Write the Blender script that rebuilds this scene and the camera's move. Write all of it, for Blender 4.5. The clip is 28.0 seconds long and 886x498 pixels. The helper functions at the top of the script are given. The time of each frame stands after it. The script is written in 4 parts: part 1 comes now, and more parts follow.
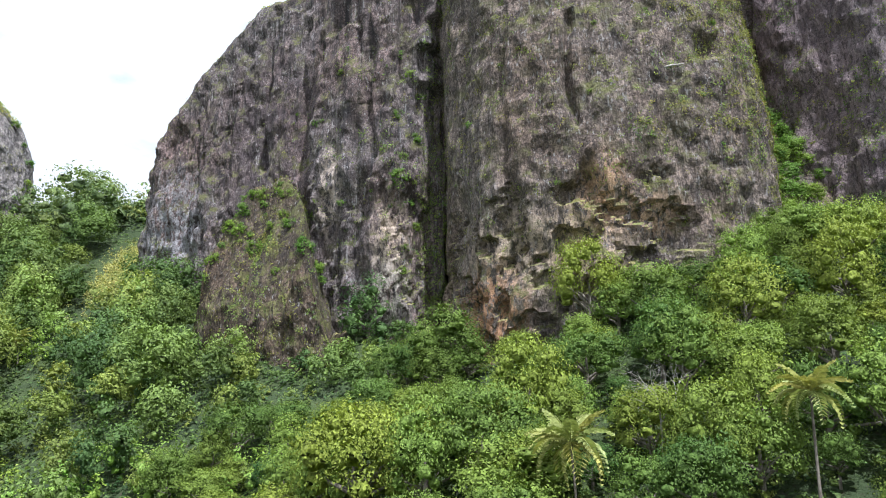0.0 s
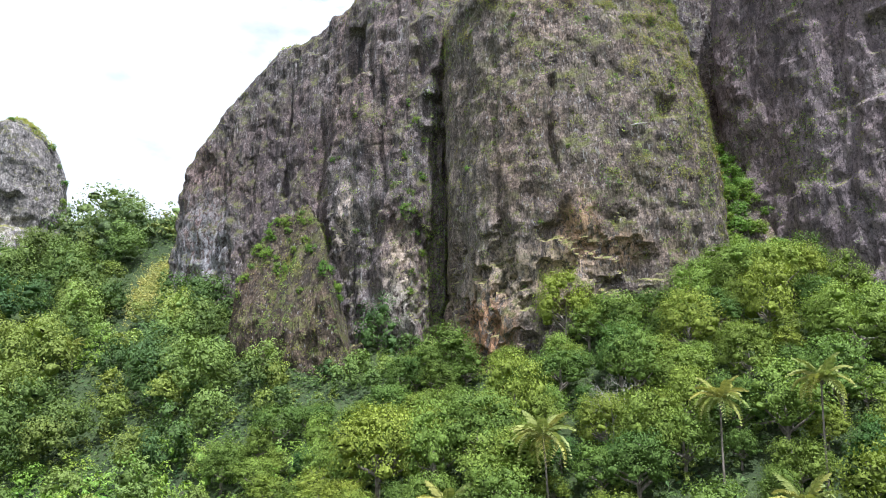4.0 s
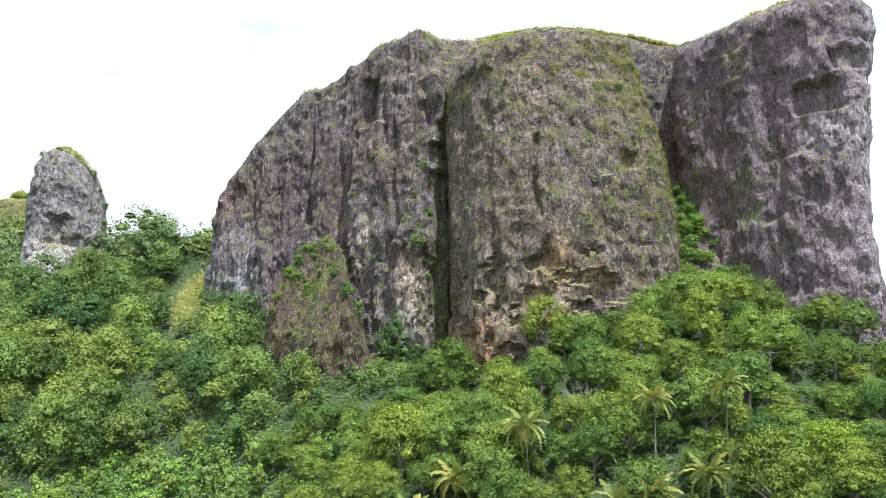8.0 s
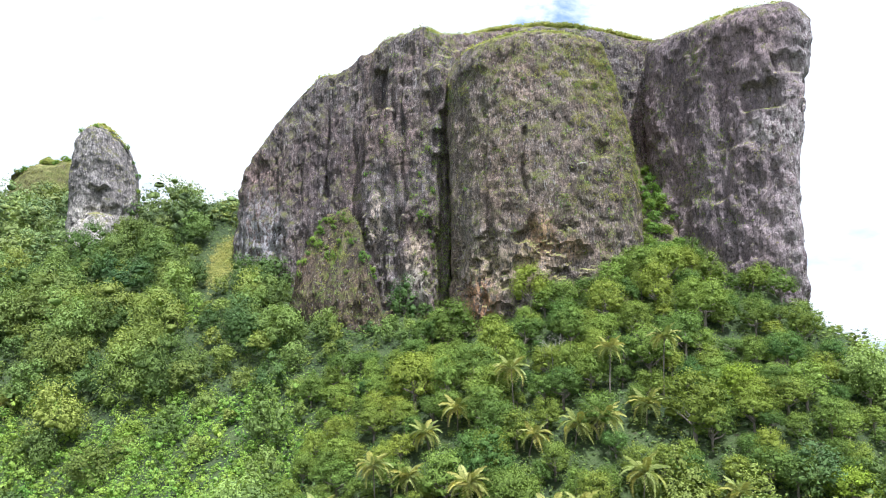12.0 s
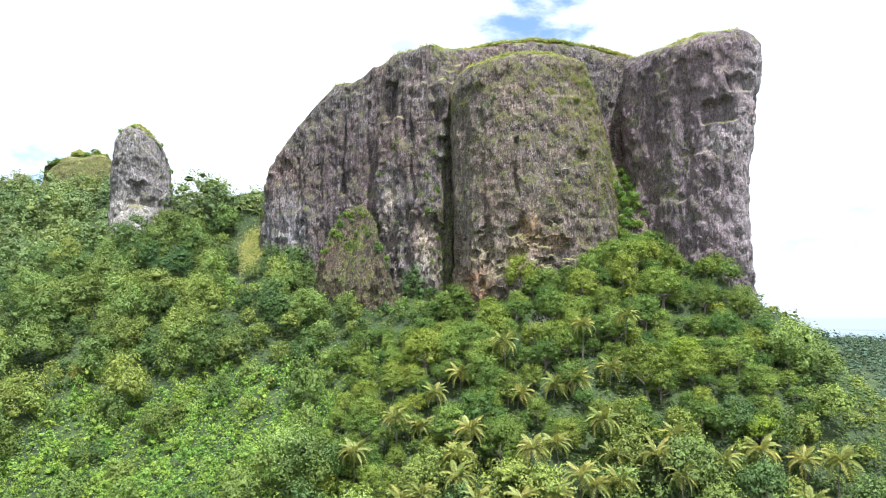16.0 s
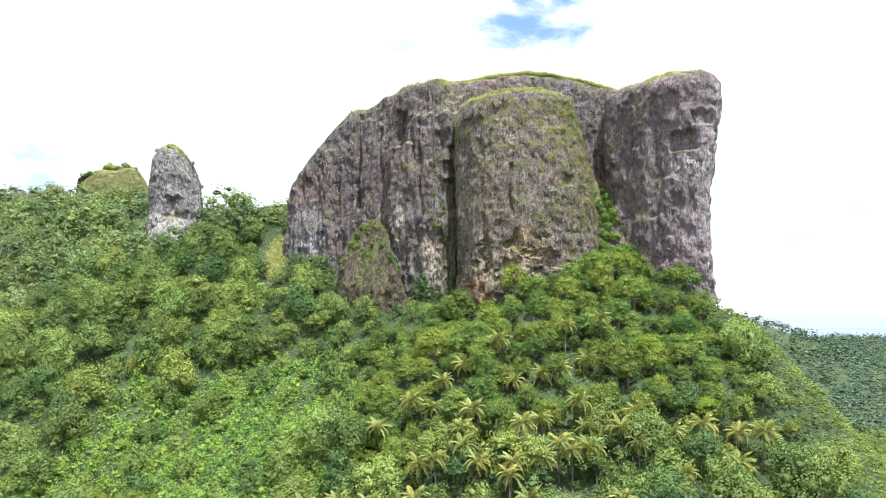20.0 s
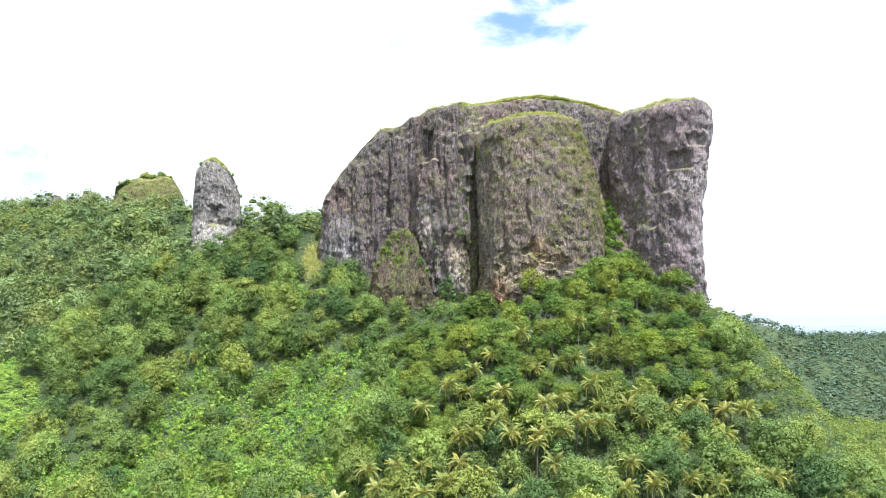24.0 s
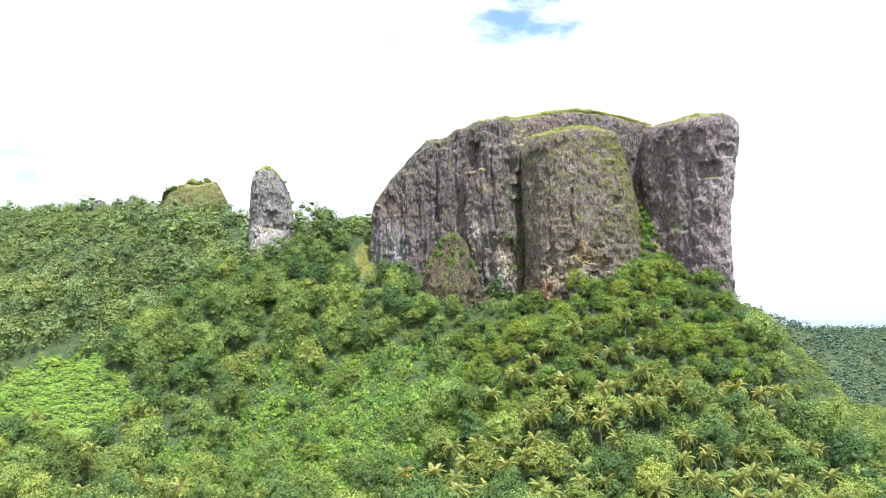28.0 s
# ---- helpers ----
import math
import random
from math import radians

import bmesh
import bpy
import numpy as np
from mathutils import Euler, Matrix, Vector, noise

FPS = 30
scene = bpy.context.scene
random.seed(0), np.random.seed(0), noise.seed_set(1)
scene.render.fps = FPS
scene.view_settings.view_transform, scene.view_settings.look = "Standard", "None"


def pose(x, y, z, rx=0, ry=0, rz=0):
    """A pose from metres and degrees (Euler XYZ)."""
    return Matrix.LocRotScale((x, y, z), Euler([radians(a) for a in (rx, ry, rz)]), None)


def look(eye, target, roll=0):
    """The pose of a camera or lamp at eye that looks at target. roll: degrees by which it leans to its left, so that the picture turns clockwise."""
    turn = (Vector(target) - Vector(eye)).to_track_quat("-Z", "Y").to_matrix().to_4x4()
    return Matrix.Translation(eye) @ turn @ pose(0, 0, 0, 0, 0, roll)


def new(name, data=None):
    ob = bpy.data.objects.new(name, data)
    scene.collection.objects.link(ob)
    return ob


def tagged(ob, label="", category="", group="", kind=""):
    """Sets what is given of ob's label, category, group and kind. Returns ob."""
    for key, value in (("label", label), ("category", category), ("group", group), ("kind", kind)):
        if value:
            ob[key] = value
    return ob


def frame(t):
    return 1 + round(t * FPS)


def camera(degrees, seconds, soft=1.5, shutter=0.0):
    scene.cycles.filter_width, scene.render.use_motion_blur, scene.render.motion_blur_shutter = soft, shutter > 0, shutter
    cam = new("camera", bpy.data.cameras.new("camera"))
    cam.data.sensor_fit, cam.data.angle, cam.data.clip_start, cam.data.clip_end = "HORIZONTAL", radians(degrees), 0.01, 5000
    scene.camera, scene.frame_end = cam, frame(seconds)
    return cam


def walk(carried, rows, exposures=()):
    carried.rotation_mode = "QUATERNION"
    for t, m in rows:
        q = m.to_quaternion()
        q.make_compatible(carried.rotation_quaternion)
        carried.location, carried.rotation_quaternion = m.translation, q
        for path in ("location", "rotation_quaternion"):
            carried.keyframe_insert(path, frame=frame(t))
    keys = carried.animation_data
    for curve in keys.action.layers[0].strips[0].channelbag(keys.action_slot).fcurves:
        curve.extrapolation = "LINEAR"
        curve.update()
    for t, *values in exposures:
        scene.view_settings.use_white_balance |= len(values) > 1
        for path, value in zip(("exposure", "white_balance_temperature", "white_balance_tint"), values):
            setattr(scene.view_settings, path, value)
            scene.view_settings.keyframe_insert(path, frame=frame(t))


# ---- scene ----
cam = camera(65.9, 28.0, soft=1.0)
METRES, EYE, TILT, LEAN, TURN = 320.0, 95.0, 11.85, 0.0, 0.0
ROWS = [
    (0.0, 0.0, 0.0, 0.0, 0.0, 0.0, -0.0),
    (0.5, -0.0002, -0.0072, 0.0016, -0.02, 0.01, -0.03),
    (1.0, -0.0006, -0.0157, 0.0037, -0.06, 0.01, -0.04),
    (1.5, -0.001, -0.0255, 0.0061, -0.09, 0.01, -0.09),
    (2.0, -0.0015, -0.0367, 0.0089, -0.14, 0.01, -0.12),
    (2.5, -0.0021, -0.0489, 0.0119, -0.17, -0.0, -0.15),
    (3.0, -0.003, -0.0619, 0.0153, -0.23, -0.01, -0.19),
    (3.5, -0.004, -0.0755, 0.0186, -0.28, -0.02, -0.23),
    (5.5, -0.0089, -0.1341, 0.033, -0.49, -0.09, -0.27),
    (6.0, -0.0101, -0.1496, 0.0367, -0.53, -0.09, -0.29),
    (6.5, -0.0113, -0.1653, 0.0404, -0.57, -0.12, -0.29),
    (7.0, -0.0126, -0.1813, 0.0442, -0.61, -0.13, -0.29),
    (7.5, -0.014, -0.1976, 0.0479, -0.68, -0.15, -0.3),
    (8.0, -0.0154, -0.214, 0.0517, -0.75, -0.25, -0.3),
    (8.5, -0.0167, -0.2305, 0.0558, -0.8, -0.41, -0.3),
    (9.0, -0.0181, -0.2471, 0.0597, -0.86, -0.62, -0.28),
    (9.5, -0.0197, -0.264, 0.0637, -0.95, -1.19, -0.28),
    (10.0, -0.0209, -0.2807, 0.0679, -1.0, -1.95, -0.26),
    (10.5, -0.0222, -0.2974, 0.0715, -1.04, -2.66, -0.24),
    (11.0, -0.0238, -0.3143, 0.0756, -1.1, -3.39, -0.22),
    (11.5, -0.025, -0.3312, 0.0794, -1.14, -4.03, -0.21),
    (12.0, -0.0263, -0.3481, 0.0831, -1.18, -4.46, -0.19),
    (12.5, -0.0275, -0.3652, 0.087, -1.21, -4.76, -0.18),
    (14.5, -0.0326, -0.4357, 0.1024, -1.26, -5.77, -0.13),
    (15.0, -0.0344, -0.4542, 0.1068, -1.29, -5.98, -0.14),
    (15.5, -0.0358, -0.4727, 0.1112, -1.3, -6.18, -0.12),
    (16.0, -0.0377, -0.4915, 0.1156, -1.32, -6.36, -0.13),
    (16.5, -0.0394, -0.5101, 0.1205, -1.34, -6.48, -0.11),
    (17.0, -0.041, -0.529, 0.1248, -1.35, -6.47, -0.13),
    (17.5, -0.0429, -0.5479, 0.1289, -1.38, -6.45, -0.11),
    (18.0, -0.0442, -0.5667, 0.1332, -1.37, -6.44, -0.11),
    (18.5, -0.0458, -0.5857, 0.1374, -1.38, -6.43, -0.09),
    (19.0, -0.0473, -0.6047, 0.1417, -1.39, -6.43, -0.08),
    (19.5, -0.049, -0.6242, 0.1462, -1.39, -6.43, -0.07),
    (20.0, -0.0508, -0.6441, 0.1506, -1.39, -6.42, -0.09),
    (20.5, -0.0523, -0.6647, 0.1548, -1.39, -6.43, -0.09),
    (22.5, -0.0729, -0.7407, 0.1718, -1.55, -6.48, -0.14),
    (23.0, -0.0832, -0.7584, 0.1753, -1.6, -6.49, -0.14),
    (23.5, -0.0956, -0.7759, 0.1788, -1.66, -6.52, -0.13),
    (24.0, -0.1092, -0.793, 0.182, -1.75, -6.57, -0.12),
    (24.5, -0.1237, -0.8097, 0.1851, -1.81, -6.6, -0.09),
    (25.0, -0.139, -0.826, 0.1882, -1.88, -6.62, -0.05),
    (25.5, -0.1548, -0.8421, 0.1913, -1.94, -6.65, -0.01),
    (26.0, -0.1709, -0.858, 0.1943, -1.99, -6.67, 0.02),
    (26.5, -0.1871, -0.8737, 0.1976, -2.02, -6.68, 0.07),
    (27.0, -0.2033, -0.8899, 0.2008, -2.06, -6.68, 0.09),
    (27.5, -0.2183, -0.9038, 0.2046, -2.15, -6.78, 0.11),
    (28.0, -0.2273, -0.9129, 0.2067, -2.13, -6.76, 0.13),
]
walk(cam, [(t, pose(0, 0, EYE, TILT, LEAN, TURN) @ pose(METRES * x, METRES * y, METRES * z, 90 + pitch, roll, yaw)) for t, x, y, z, yaw, pitch, roll in ROWS],
     exposures=((0, 1.02, 5770, 10), (8, 1.15, 5750, 10), (17, 1.25, 5860, 10), (28, 1.38, 5880, 10)))


# ---- world, sun ----
SUN_ELEV, SUN_AZ = 69.0, 152.0     # degrees; azimuth clockwise from +y (ahead)
world = bpy.data.worlds.new("world")
scene.world = world
world.use_nodes = True


def sky_nodes():
    nt = world.node_tree
    nt.nodes.clear()
    N, L = nt.nodes.new, nt.links.new
    out, bg = N("ShaderNodeOutputWorld"), N("ShaderNodeBackground")
    sky = N("ShaderNodeTexSky")
    sky.sky_type, sky.sun_disc = "NISHITA", False
    sky.sun_elevation, sky.sun_rotation = radians(SUN_ELEV), radians(SUN_AZ)
    dim = N("ShaderNodeMix")
    dim.data_type, dim.blend_type = "RGBA", "MULTIPLY"
    dim.inputs[0].default_value = 1.0
    dim.inputs[7].default_value = (0.19, 0.19, 0.19, 1)
    L(sky.outputs[0], dim.inputs[6])
    tc = N("ShaderNodeTexCoord")
    sep = N("ShaderNodeSeparateXYZ")
    L(tc.outputs["Generated"], sep.inputs[0])
    # cloud layer: the direction laid out on a flat deck
    mp = N("ShaderNodeMapping")
    mp.inputs["Scale"].default_value = (2.2, 2.2, 5.0)
    L(tc.outputs["Generated"], mp.inputs[0])
    nz = N("ShaderNodeTexNoise")
    nz.inputs["Scale"].default_value, nz.inputs["Detail"].default_value, nz.inputs["Roughness"].default_value = 1.6, 9.0, 0.62
    nz.inputs["Distortion"].default_value = 0.3
    L(mp.outputs[0], nz.inputs[0])
    # one gap in the deck, torn by the noise
    gap = N("ShaderNodeVectorMath")
    gap.operation = "DISTANCE"
    mpg = N("ShaderNodeMapping")
    mpg.inputs["Scale"].default_value = (1.0, 1.0, 2.6)
    L(tc.outputs["Generated"], mpg.inputs[0])
    L(mpg.outputs[0], gap.inputs[0])
    gap.inputs[1].default_value = GAP
    gr = N("ShaderNodeMapRange")
    gr.inputs[1].default_value, gr.inputs[2].default_value, gr.inputs[3].default_value, gr.inputs[4].default_value = 0.0, 0.21, 0.27, 0.0
    L(gap.outputs["Value"], gr.inputs[0])
    sub = N("ShaderNodeMath")
    sub.operation = "SUBTRACT"
    L(nz.outputs[0], sub.inputs[0])
    L(gr.outputs[0], sub.inputs[1])
    ramp = N("ShaderNodeMapRange")
    ramp.interpolation_type = "SMOOTHSTEP"
    ramp.inputs[1].default_value, ramp.inputs[2].default_value = 0.26, 0.40
    L(sub.outputs[0], ramp.inputs[0])
    # second noise: brightness inside the cloud
    nz2 = N("ShaderNodeTexNoise")
    nz2.inputs["Scale"].default_value, nz2.inputs["Detail"].default_value = 3.5, 7.0
    L(mp.outputs[0], nz2.inputs[0])
    cr = N("ShaderNodeValToRGB")
    cr.color_ramp.elements[0].position, cr.color_ramp.elements[0].color = 0.27, (0.66, 0.71, 0.78, 1)
    cr.color_ramp.elements[1].position, cr.color_ramp.elements[1].color = 0.40, (0.95, 0.97, 1.0, 1)
    L(nz2.outputs[0], cr.inputs[0])
    mix = N("ShaderNodeMix")
    mix.data_type = "RGBA"
    L(ramp.outputs[0], mix.inputs[0])
    L(dim.outputs[2], mix.inputs[6])
    L(cr.outputs[0], mix.inputs[7])
    # hazy band at and below the horizon: the far sea
    hz = N("ShaderNodeMapRange")
    hz.interpolation_type = "SMOOTHSTEP"
    hz.inputs[1].default_value, hz.inputs[2].default_value = -0.006, -0.0035
    L(sep.outputs[2], hz.inputs[0])
    mix2 = N("ShaderNodeMix")
    mix2.data_type = "RGBA"
    L(hz.outputs[0], mix2.inputs[0])
    mix2.inputs[6].default_value = (0.64, 0.70, 0.76, 1)
    L(mix.outputs[2], mix2.inputs[7])
    L(mix2.outputs[2], bg.inputs[0])
    bg.inputs[1].default_value = SKY
    L(bg.outputs[0], out.inputs[0])


SKY = 0.61
GAP = (0.115, 0.906, 0.405 * 2.6)
sky_nodes()
sun = new("sun", bpy.data.lights.new("sun", "SUN"))
sun.data.energy, sun.data.angle, sun.data.color = 3.9, radians(0.6), (1.0, 0.97, 0.92)
_az, _el = radians(SUN_AZ), radians(SUN_ELEV)
sun.matrix_world = look((0, 0, 400), Vector((0, 0, 400)) - Vector((math.sin(_az) * math.cos(_el), math.cos(_az) * math.cos(_el), math.sin(_el))))

# ---- numbers: smooth noise over arrays ----
def hash3(i, j, k, seed):
    h = (i.astype(np.int64) * 374761393 + j.astype(np.int64) * 668265263 + k.astype(np.int64) * 2147483647 + seed * 974634777) & 0xFFFFFFFF
    h = ((h ^ (h >> 13)) * 1274126177) & 0xFFFFFFFF
    h = ((h ^ (h >> 16)) * 2246822519) & 0xFFFFFFFF
    return ((h ^ (h >> 15)) & 0xFFFFFF) / float(0xFFFFFF) * 2 - 1


def vnoise(x, y, z, seed=0):
    xi, yi, zi = np.floor(x), np.floor(y), np.floor(z)
    fx, fy, fz = x - xi, y - yi, z - zi
    fx, fy, fz = (f * f * (3 - 2 * f) for f in (fx, fy, fz))
    r = 0
    for a in (0, 1):
        for b in (0, 1):
            for c in (0, 1):
                w = (fx if a else 1 - fx) * (fy if b else 1 - fy) * (fz if c else 1 - fz)
                r = r + w * hash3(xi + a, yi + b, zi + c, seed)
    return r


def fbm(x, y, z, octaves=4, seed=0, gain=0.5):
    x, y, z = np.broadcast_arrays(*(np.asarray(v, float) for v in (x, y, z)))
    r, amp, tot = 0, 1.0, 0.0
    for o in range(octaves):
        r = r + amp * vnoise(x * 2**o + 17.3 * o, y * 2**o + 5.1 * o, z * 2**o + 9.7 * o, seed + o)
        tot += amp
        amp *= gain
    return r / tot


def smooth(a, b, x):
    t = np.clip((np.asarray(x, float) - a) / (b - a), 0, 1)
    return t * t * (3 - 2 * t)


# ---- materials ----
def material(name):
    m = bpy.data.materials.new(name)
    m.use_nodes = True
    nt = m.node_tree
    bsdf = nt.nodes["Principled BSDF"]
    return m, nt, bsdf


class Nodes:
    """Short hand for building node trees."""

    def __init__(self, nt):
        self.nt = nt
        self.tc = nt.nodes.new("ShaderNodeNewGeometry")

    def pos(self, scale=(1, 1, 1)):
        m = self.nt.nodes.new("ShaderNodeMapping")
        m.inputs["Scale"].default_value = scale
        self.nt.links.new(self.tc.outputs["Position"], m.inputs[0])
        return m.outputs[0]

    def noise(self, vec, scale, detail=5.0, rough=0.55, distort=0.0):
        n = self.nt.nodes.new("ShaderNodeTexNoise")
        n.inputs["Scale"].default_value, n.inputs["Detail"].default_value = scale, detail
        n.inputs["Roughness"].default_value, n.inputs["Distortion"].default_value = rough, distort
        self.nt.links.new(vec, n.inputs[0])
        return n.outputs[0]

    def step(self, value, a, b, lo=0.0, hi=1.0):
        n = self.nt.nodes.new("ShaderNodeMapRange")
        n.interpolation_type = "SMOOTHSTEP"
        for i, v in ((1, a), (2, b), (3, lo), (4, hi)):
            n.inputs[i].default_value = v
        self.nt.links.new(value, n.inputs[0])
        return n.outputs[0]

    def math(self, op, a, b=0.0):
        n = self.nt.nodes.new("ShaderNodeMath")
        n.operation = op
        for i, v in ((0, a), (1, b)):
            if isinstance(v, (int, float)):
                n.inputs[i].default_value = v
            else:
                self.nt.links.new(v, n.inputs[i])
        return n.outputs[0]

    def mix(self, fac, a, b, blend="MIX"):
        n = self.nt.nodes.new("ShaderNodeMix")
        n.data_type, n.blend_type = "RGBA", blend
        for i, v in ((0, fac), (6, a), (7, b)):
            if isinstance(v, tuple):
                n.inputs[i].default_value = (*v, 1)
            elif isinstance(v, (int, float)):
                n.inputs[i].default_value = v
            else:
                self.nt.links.new(v, n.inputs[i])
        return n.outputs[2]

    def near(self, place, radius, squash=(1, 1, 1)):
        """1 at a place in the world, falling to 0 at radius."""
        m = self.nt.nodes.new("ShaderNodeVectorMath")
        m.operation = "SUBTRACT"
        self.nt.links.new(self.tc.outputs["Position"], m.inputs[0])
        m.inputs[1].default_value = place
        s = self.nt.nodes.new("ShaderNodeVectorMath")
        s.operation = "MULTIPLY"
        self.nt.links.new(m.outputs[0], s.inputs[0])
        s.inputs[1].default_value = squash
        d = self.nt.nodes.new("ShaderNodeVectorMath")
        d.operation = "LENGTH"
        self.nt.links.new(s.outputs[0], d.inputs[0])
        return self.step(d.outputs["Value"], radius * 0.25, radius, 1.0, 0.0)

    def upness(self):
        s = self.nt.nodes.new("ShaderNodeSeparateXYZ")
        self.nt.links.new(self.tc.outputs["Normal"], s.inputs[0])
        return s.outputs[2]

    def bump(self, bsdf, height, strength, dist):
        b = self.nt.nodes.new("ShaderNodeBump")
        b.inputs["Strength"].default_value, b.inputs["Distance"].default_value = strength, dist
        self.nt.links.new(height, b.inputs["Height"])
        self.nt.links.new(b.outputs[0], bsdf.inputs["Normal"])


def rock_material(name, brown, grey, pale_amount, moss_amount, stains_and_lit=(), run=1.0, blocks=0.35, drip=0.5, busy=1.0):
    """Weathered basalt: narrow columns, drips, flecks, a few pale runs, moss on the ledges."""
    m, nt, bsdf = material(name)
    n = Nodes(nt)
    big = n.step(n.noise(n.pos((0.03, 0.03, 0.02)), 1.0, 4.0), 0.38, 0.62)
    col = n.mix(big, brown, grey)
    wide = n.noise(n.pos((0.05, 0.05, 0.03)), 1.0, 5.0, 0.6)
    col = n.mix(n.step(wide, 0.46, 0.62, 0.0, 0.5), col, tuple(c * 0.45 for c in grey))

    def cells(squash, scale, wobble):
        warp = nt.nodes.new("ShaderNodeVectorMath")
        warp.operation = "MULTIPLY_ADD"
        nw = nt.nodes.new("ShaderNodeTexNoise")
        nw.inputs["Scale"].default_value, nw.inputs["Detail"].default_value = 0.45, 3.0
        nt.links.new(n.pos(), nw.inputs[0])
        nt.links.new(nw.outputs["Color"], warp.inputs[0])
        warp.inputs[1].default_value = (wobble, wobble, wobble * squash)
        nt.links.new(n.pos((1.0, 1.0, squash)), warp.inputs[2])
        out = []
        for feature in ("F1", "DISTANCE_TO_EDGE"):
            v = nt.nodes.new("ShaderNodeTexVoronoi")
            v.feature = feature
            v.inputs["Scale"].default_value = scale
            nt.links.new(warp.outputs[0], v.inputs["Vector"])
            out.append(v)
        sep = nt.nodes.new("ShaderNodeSeparateColor")
        nt.links.new(out[0].outputs["Color"], sep.inputs[0])
        return sep.outputs, out[1].outputs["Distance"]

    # narrow upright columns, each with its own tone, parted by dark joints
    tone, joint = cells(0.10, 0.85, 1.2)
    col = n.mix(0.9, col, n.mix(tone[0], (0.90, 0.89, 0.90), (1.10, 1.09, 1.08)), "MULTIPLY")
    col = n.mix(n.step(joint, 0.015, 0.07, 0.16, 0.0), col, tuple(c * 0.25 for c in brown))
    block, parting = cells(0.55, 0.62, 1.0)
    col = n.mix(1.0, col, n.mix(block[0], (1 - blocks, 1 - blocks, 1 - blocks), (1 + blocks, 1 + 0.98 * blocks, 1 + 0.95 * blocks)), "MULTIPLY")
    col = n.mix(n.step(parting, 0.008, 0.05, 0.45, 0.0), col, tuple(c * 0.22 for c in brown))
    mott = n.noise(n.pos((1.0, 1.0, 0.7)), 0.45, 6.0, 0.62, 0.3)
    col = n.mix(0.9, col, n.mix(n.step(mott, 0.36, 0.64), (0.74, 0.73, 0.74), (1.18, 1.17, 1.15)), "MULTIPLY")
    grit = n.noise(n.pos((1.0, 1.0, 0.9)), 1.5, 6.0, 0.75)
    col = n.mix(1.0, col, n.mix(n.step(grit, 0.45, 0.57), (1 - 0.38 * busy, 1 - 0.39 * busy, 1 - 0.38 * busy), (1 + 0.36 * busy, 1 + 0.35 * busy, 1 + 0.33 * busy)), "MULTIPLY")
    # long dark drips, thin pale runs and scattered pale flecks
    s1 = n.noise(n.pos((0.42, 0.42, 0.045 * run)), 1.0, 6.0, 0.7, 0.4)
    s2 = n.noise(n.pos((1.1, 1.1, 0.2 * run)), 1.0, 5.0, 0.65, 0.6)
    zone = n.step(n.noise(n.pos((0.06, 0.06, 0.04)), 1.0, 4.0), 0.40, 0.56)
    pale = n.math("MULTIPLY", n.step(s2, 0.585, 0.63), n.math("MULTIPLY", zone, pale_amount))
    col = n.mix(pale, col, (0.44, 0.42, 0.42))
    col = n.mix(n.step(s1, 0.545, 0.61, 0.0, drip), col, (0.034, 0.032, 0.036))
    fleck = n.noise(n.pos((1.0, 1.0, 0.5)), 1.35, 3.0, 0.6)
    col = n.mix(n.step(fleck, 0.63, 0.66, 0.0, 0.62 * busy), col, (0.40, 0.38, 0.37))
    # pits: hollows of the bump below, their shade put into the colour as well
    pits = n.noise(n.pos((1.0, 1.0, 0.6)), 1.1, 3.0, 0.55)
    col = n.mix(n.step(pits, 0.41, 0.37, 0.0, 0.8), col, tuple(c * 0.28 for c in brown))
    tear = n.step(n.noise(n.pos((0.62, 0.62, 0.34)), 1.0, 7.0, 0.76, 0.5), 0.46, 0.52)
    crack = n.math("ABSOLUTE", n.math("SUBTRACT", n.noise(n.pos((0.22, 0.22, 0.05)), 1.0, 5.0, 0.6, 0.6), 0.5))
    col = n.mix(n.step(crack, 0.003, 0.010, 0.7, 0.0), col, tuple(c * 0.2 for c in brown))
    # torn patches: stains, and on the tower the sunlit flank put into colour
    for place, radius, squash, colour in stains_and_lit:
        mask = n.near(place, radius, squash)
        spot = n.mix(1.0, n.mix(block[1], tuple(c * 0.72 for c in colour), tuple(min(0.75, c * 1.25) for c in colour)), n.mix(n.step(grit, 0.36, 0.64), (0.66, 0.65, 0.64), (1.25, 1.25, 1.25)), "MULTIPLY")
        col = n.mix(n.math("MULTIPLY", n.math("MULTIPLY", mask, tear), 0.92), col, spot)
    # moss and grass film on the ledges
    patch = n.step(n.noise(n.pos((0.16, 0.16, 0.2)), 1.0, 9.0, 0.78), 0.56 - 0.08 * moss_amount, 0.60 - 0.08 * moss_amount)
    ledge = n.step(n.upness(), 0.0, 0.35)
    col = n.mix(n.math("MULTIPLY", patch, n.math("ADD", n.math("MULTIPLY", ledge, 0.7), 0.22 * moss_amount)), col, (0.135, 0.135, 0.045))
    col = n.mix(n.step(n.upness(), 0.62, 0.85), col, n.mix(n.step(n.noise(n.pos(), 0.15, 5.0), 0.4, 0.6), (0.17, 0.18, 0.06), (0.30, 0.265, 0.11)))
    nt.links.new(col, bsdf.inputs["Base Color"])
    bsdf.inputs["Roughness"].default_value = 0.85
    bsdf.inputs["Specular IOR Level"].default_value = 0.3
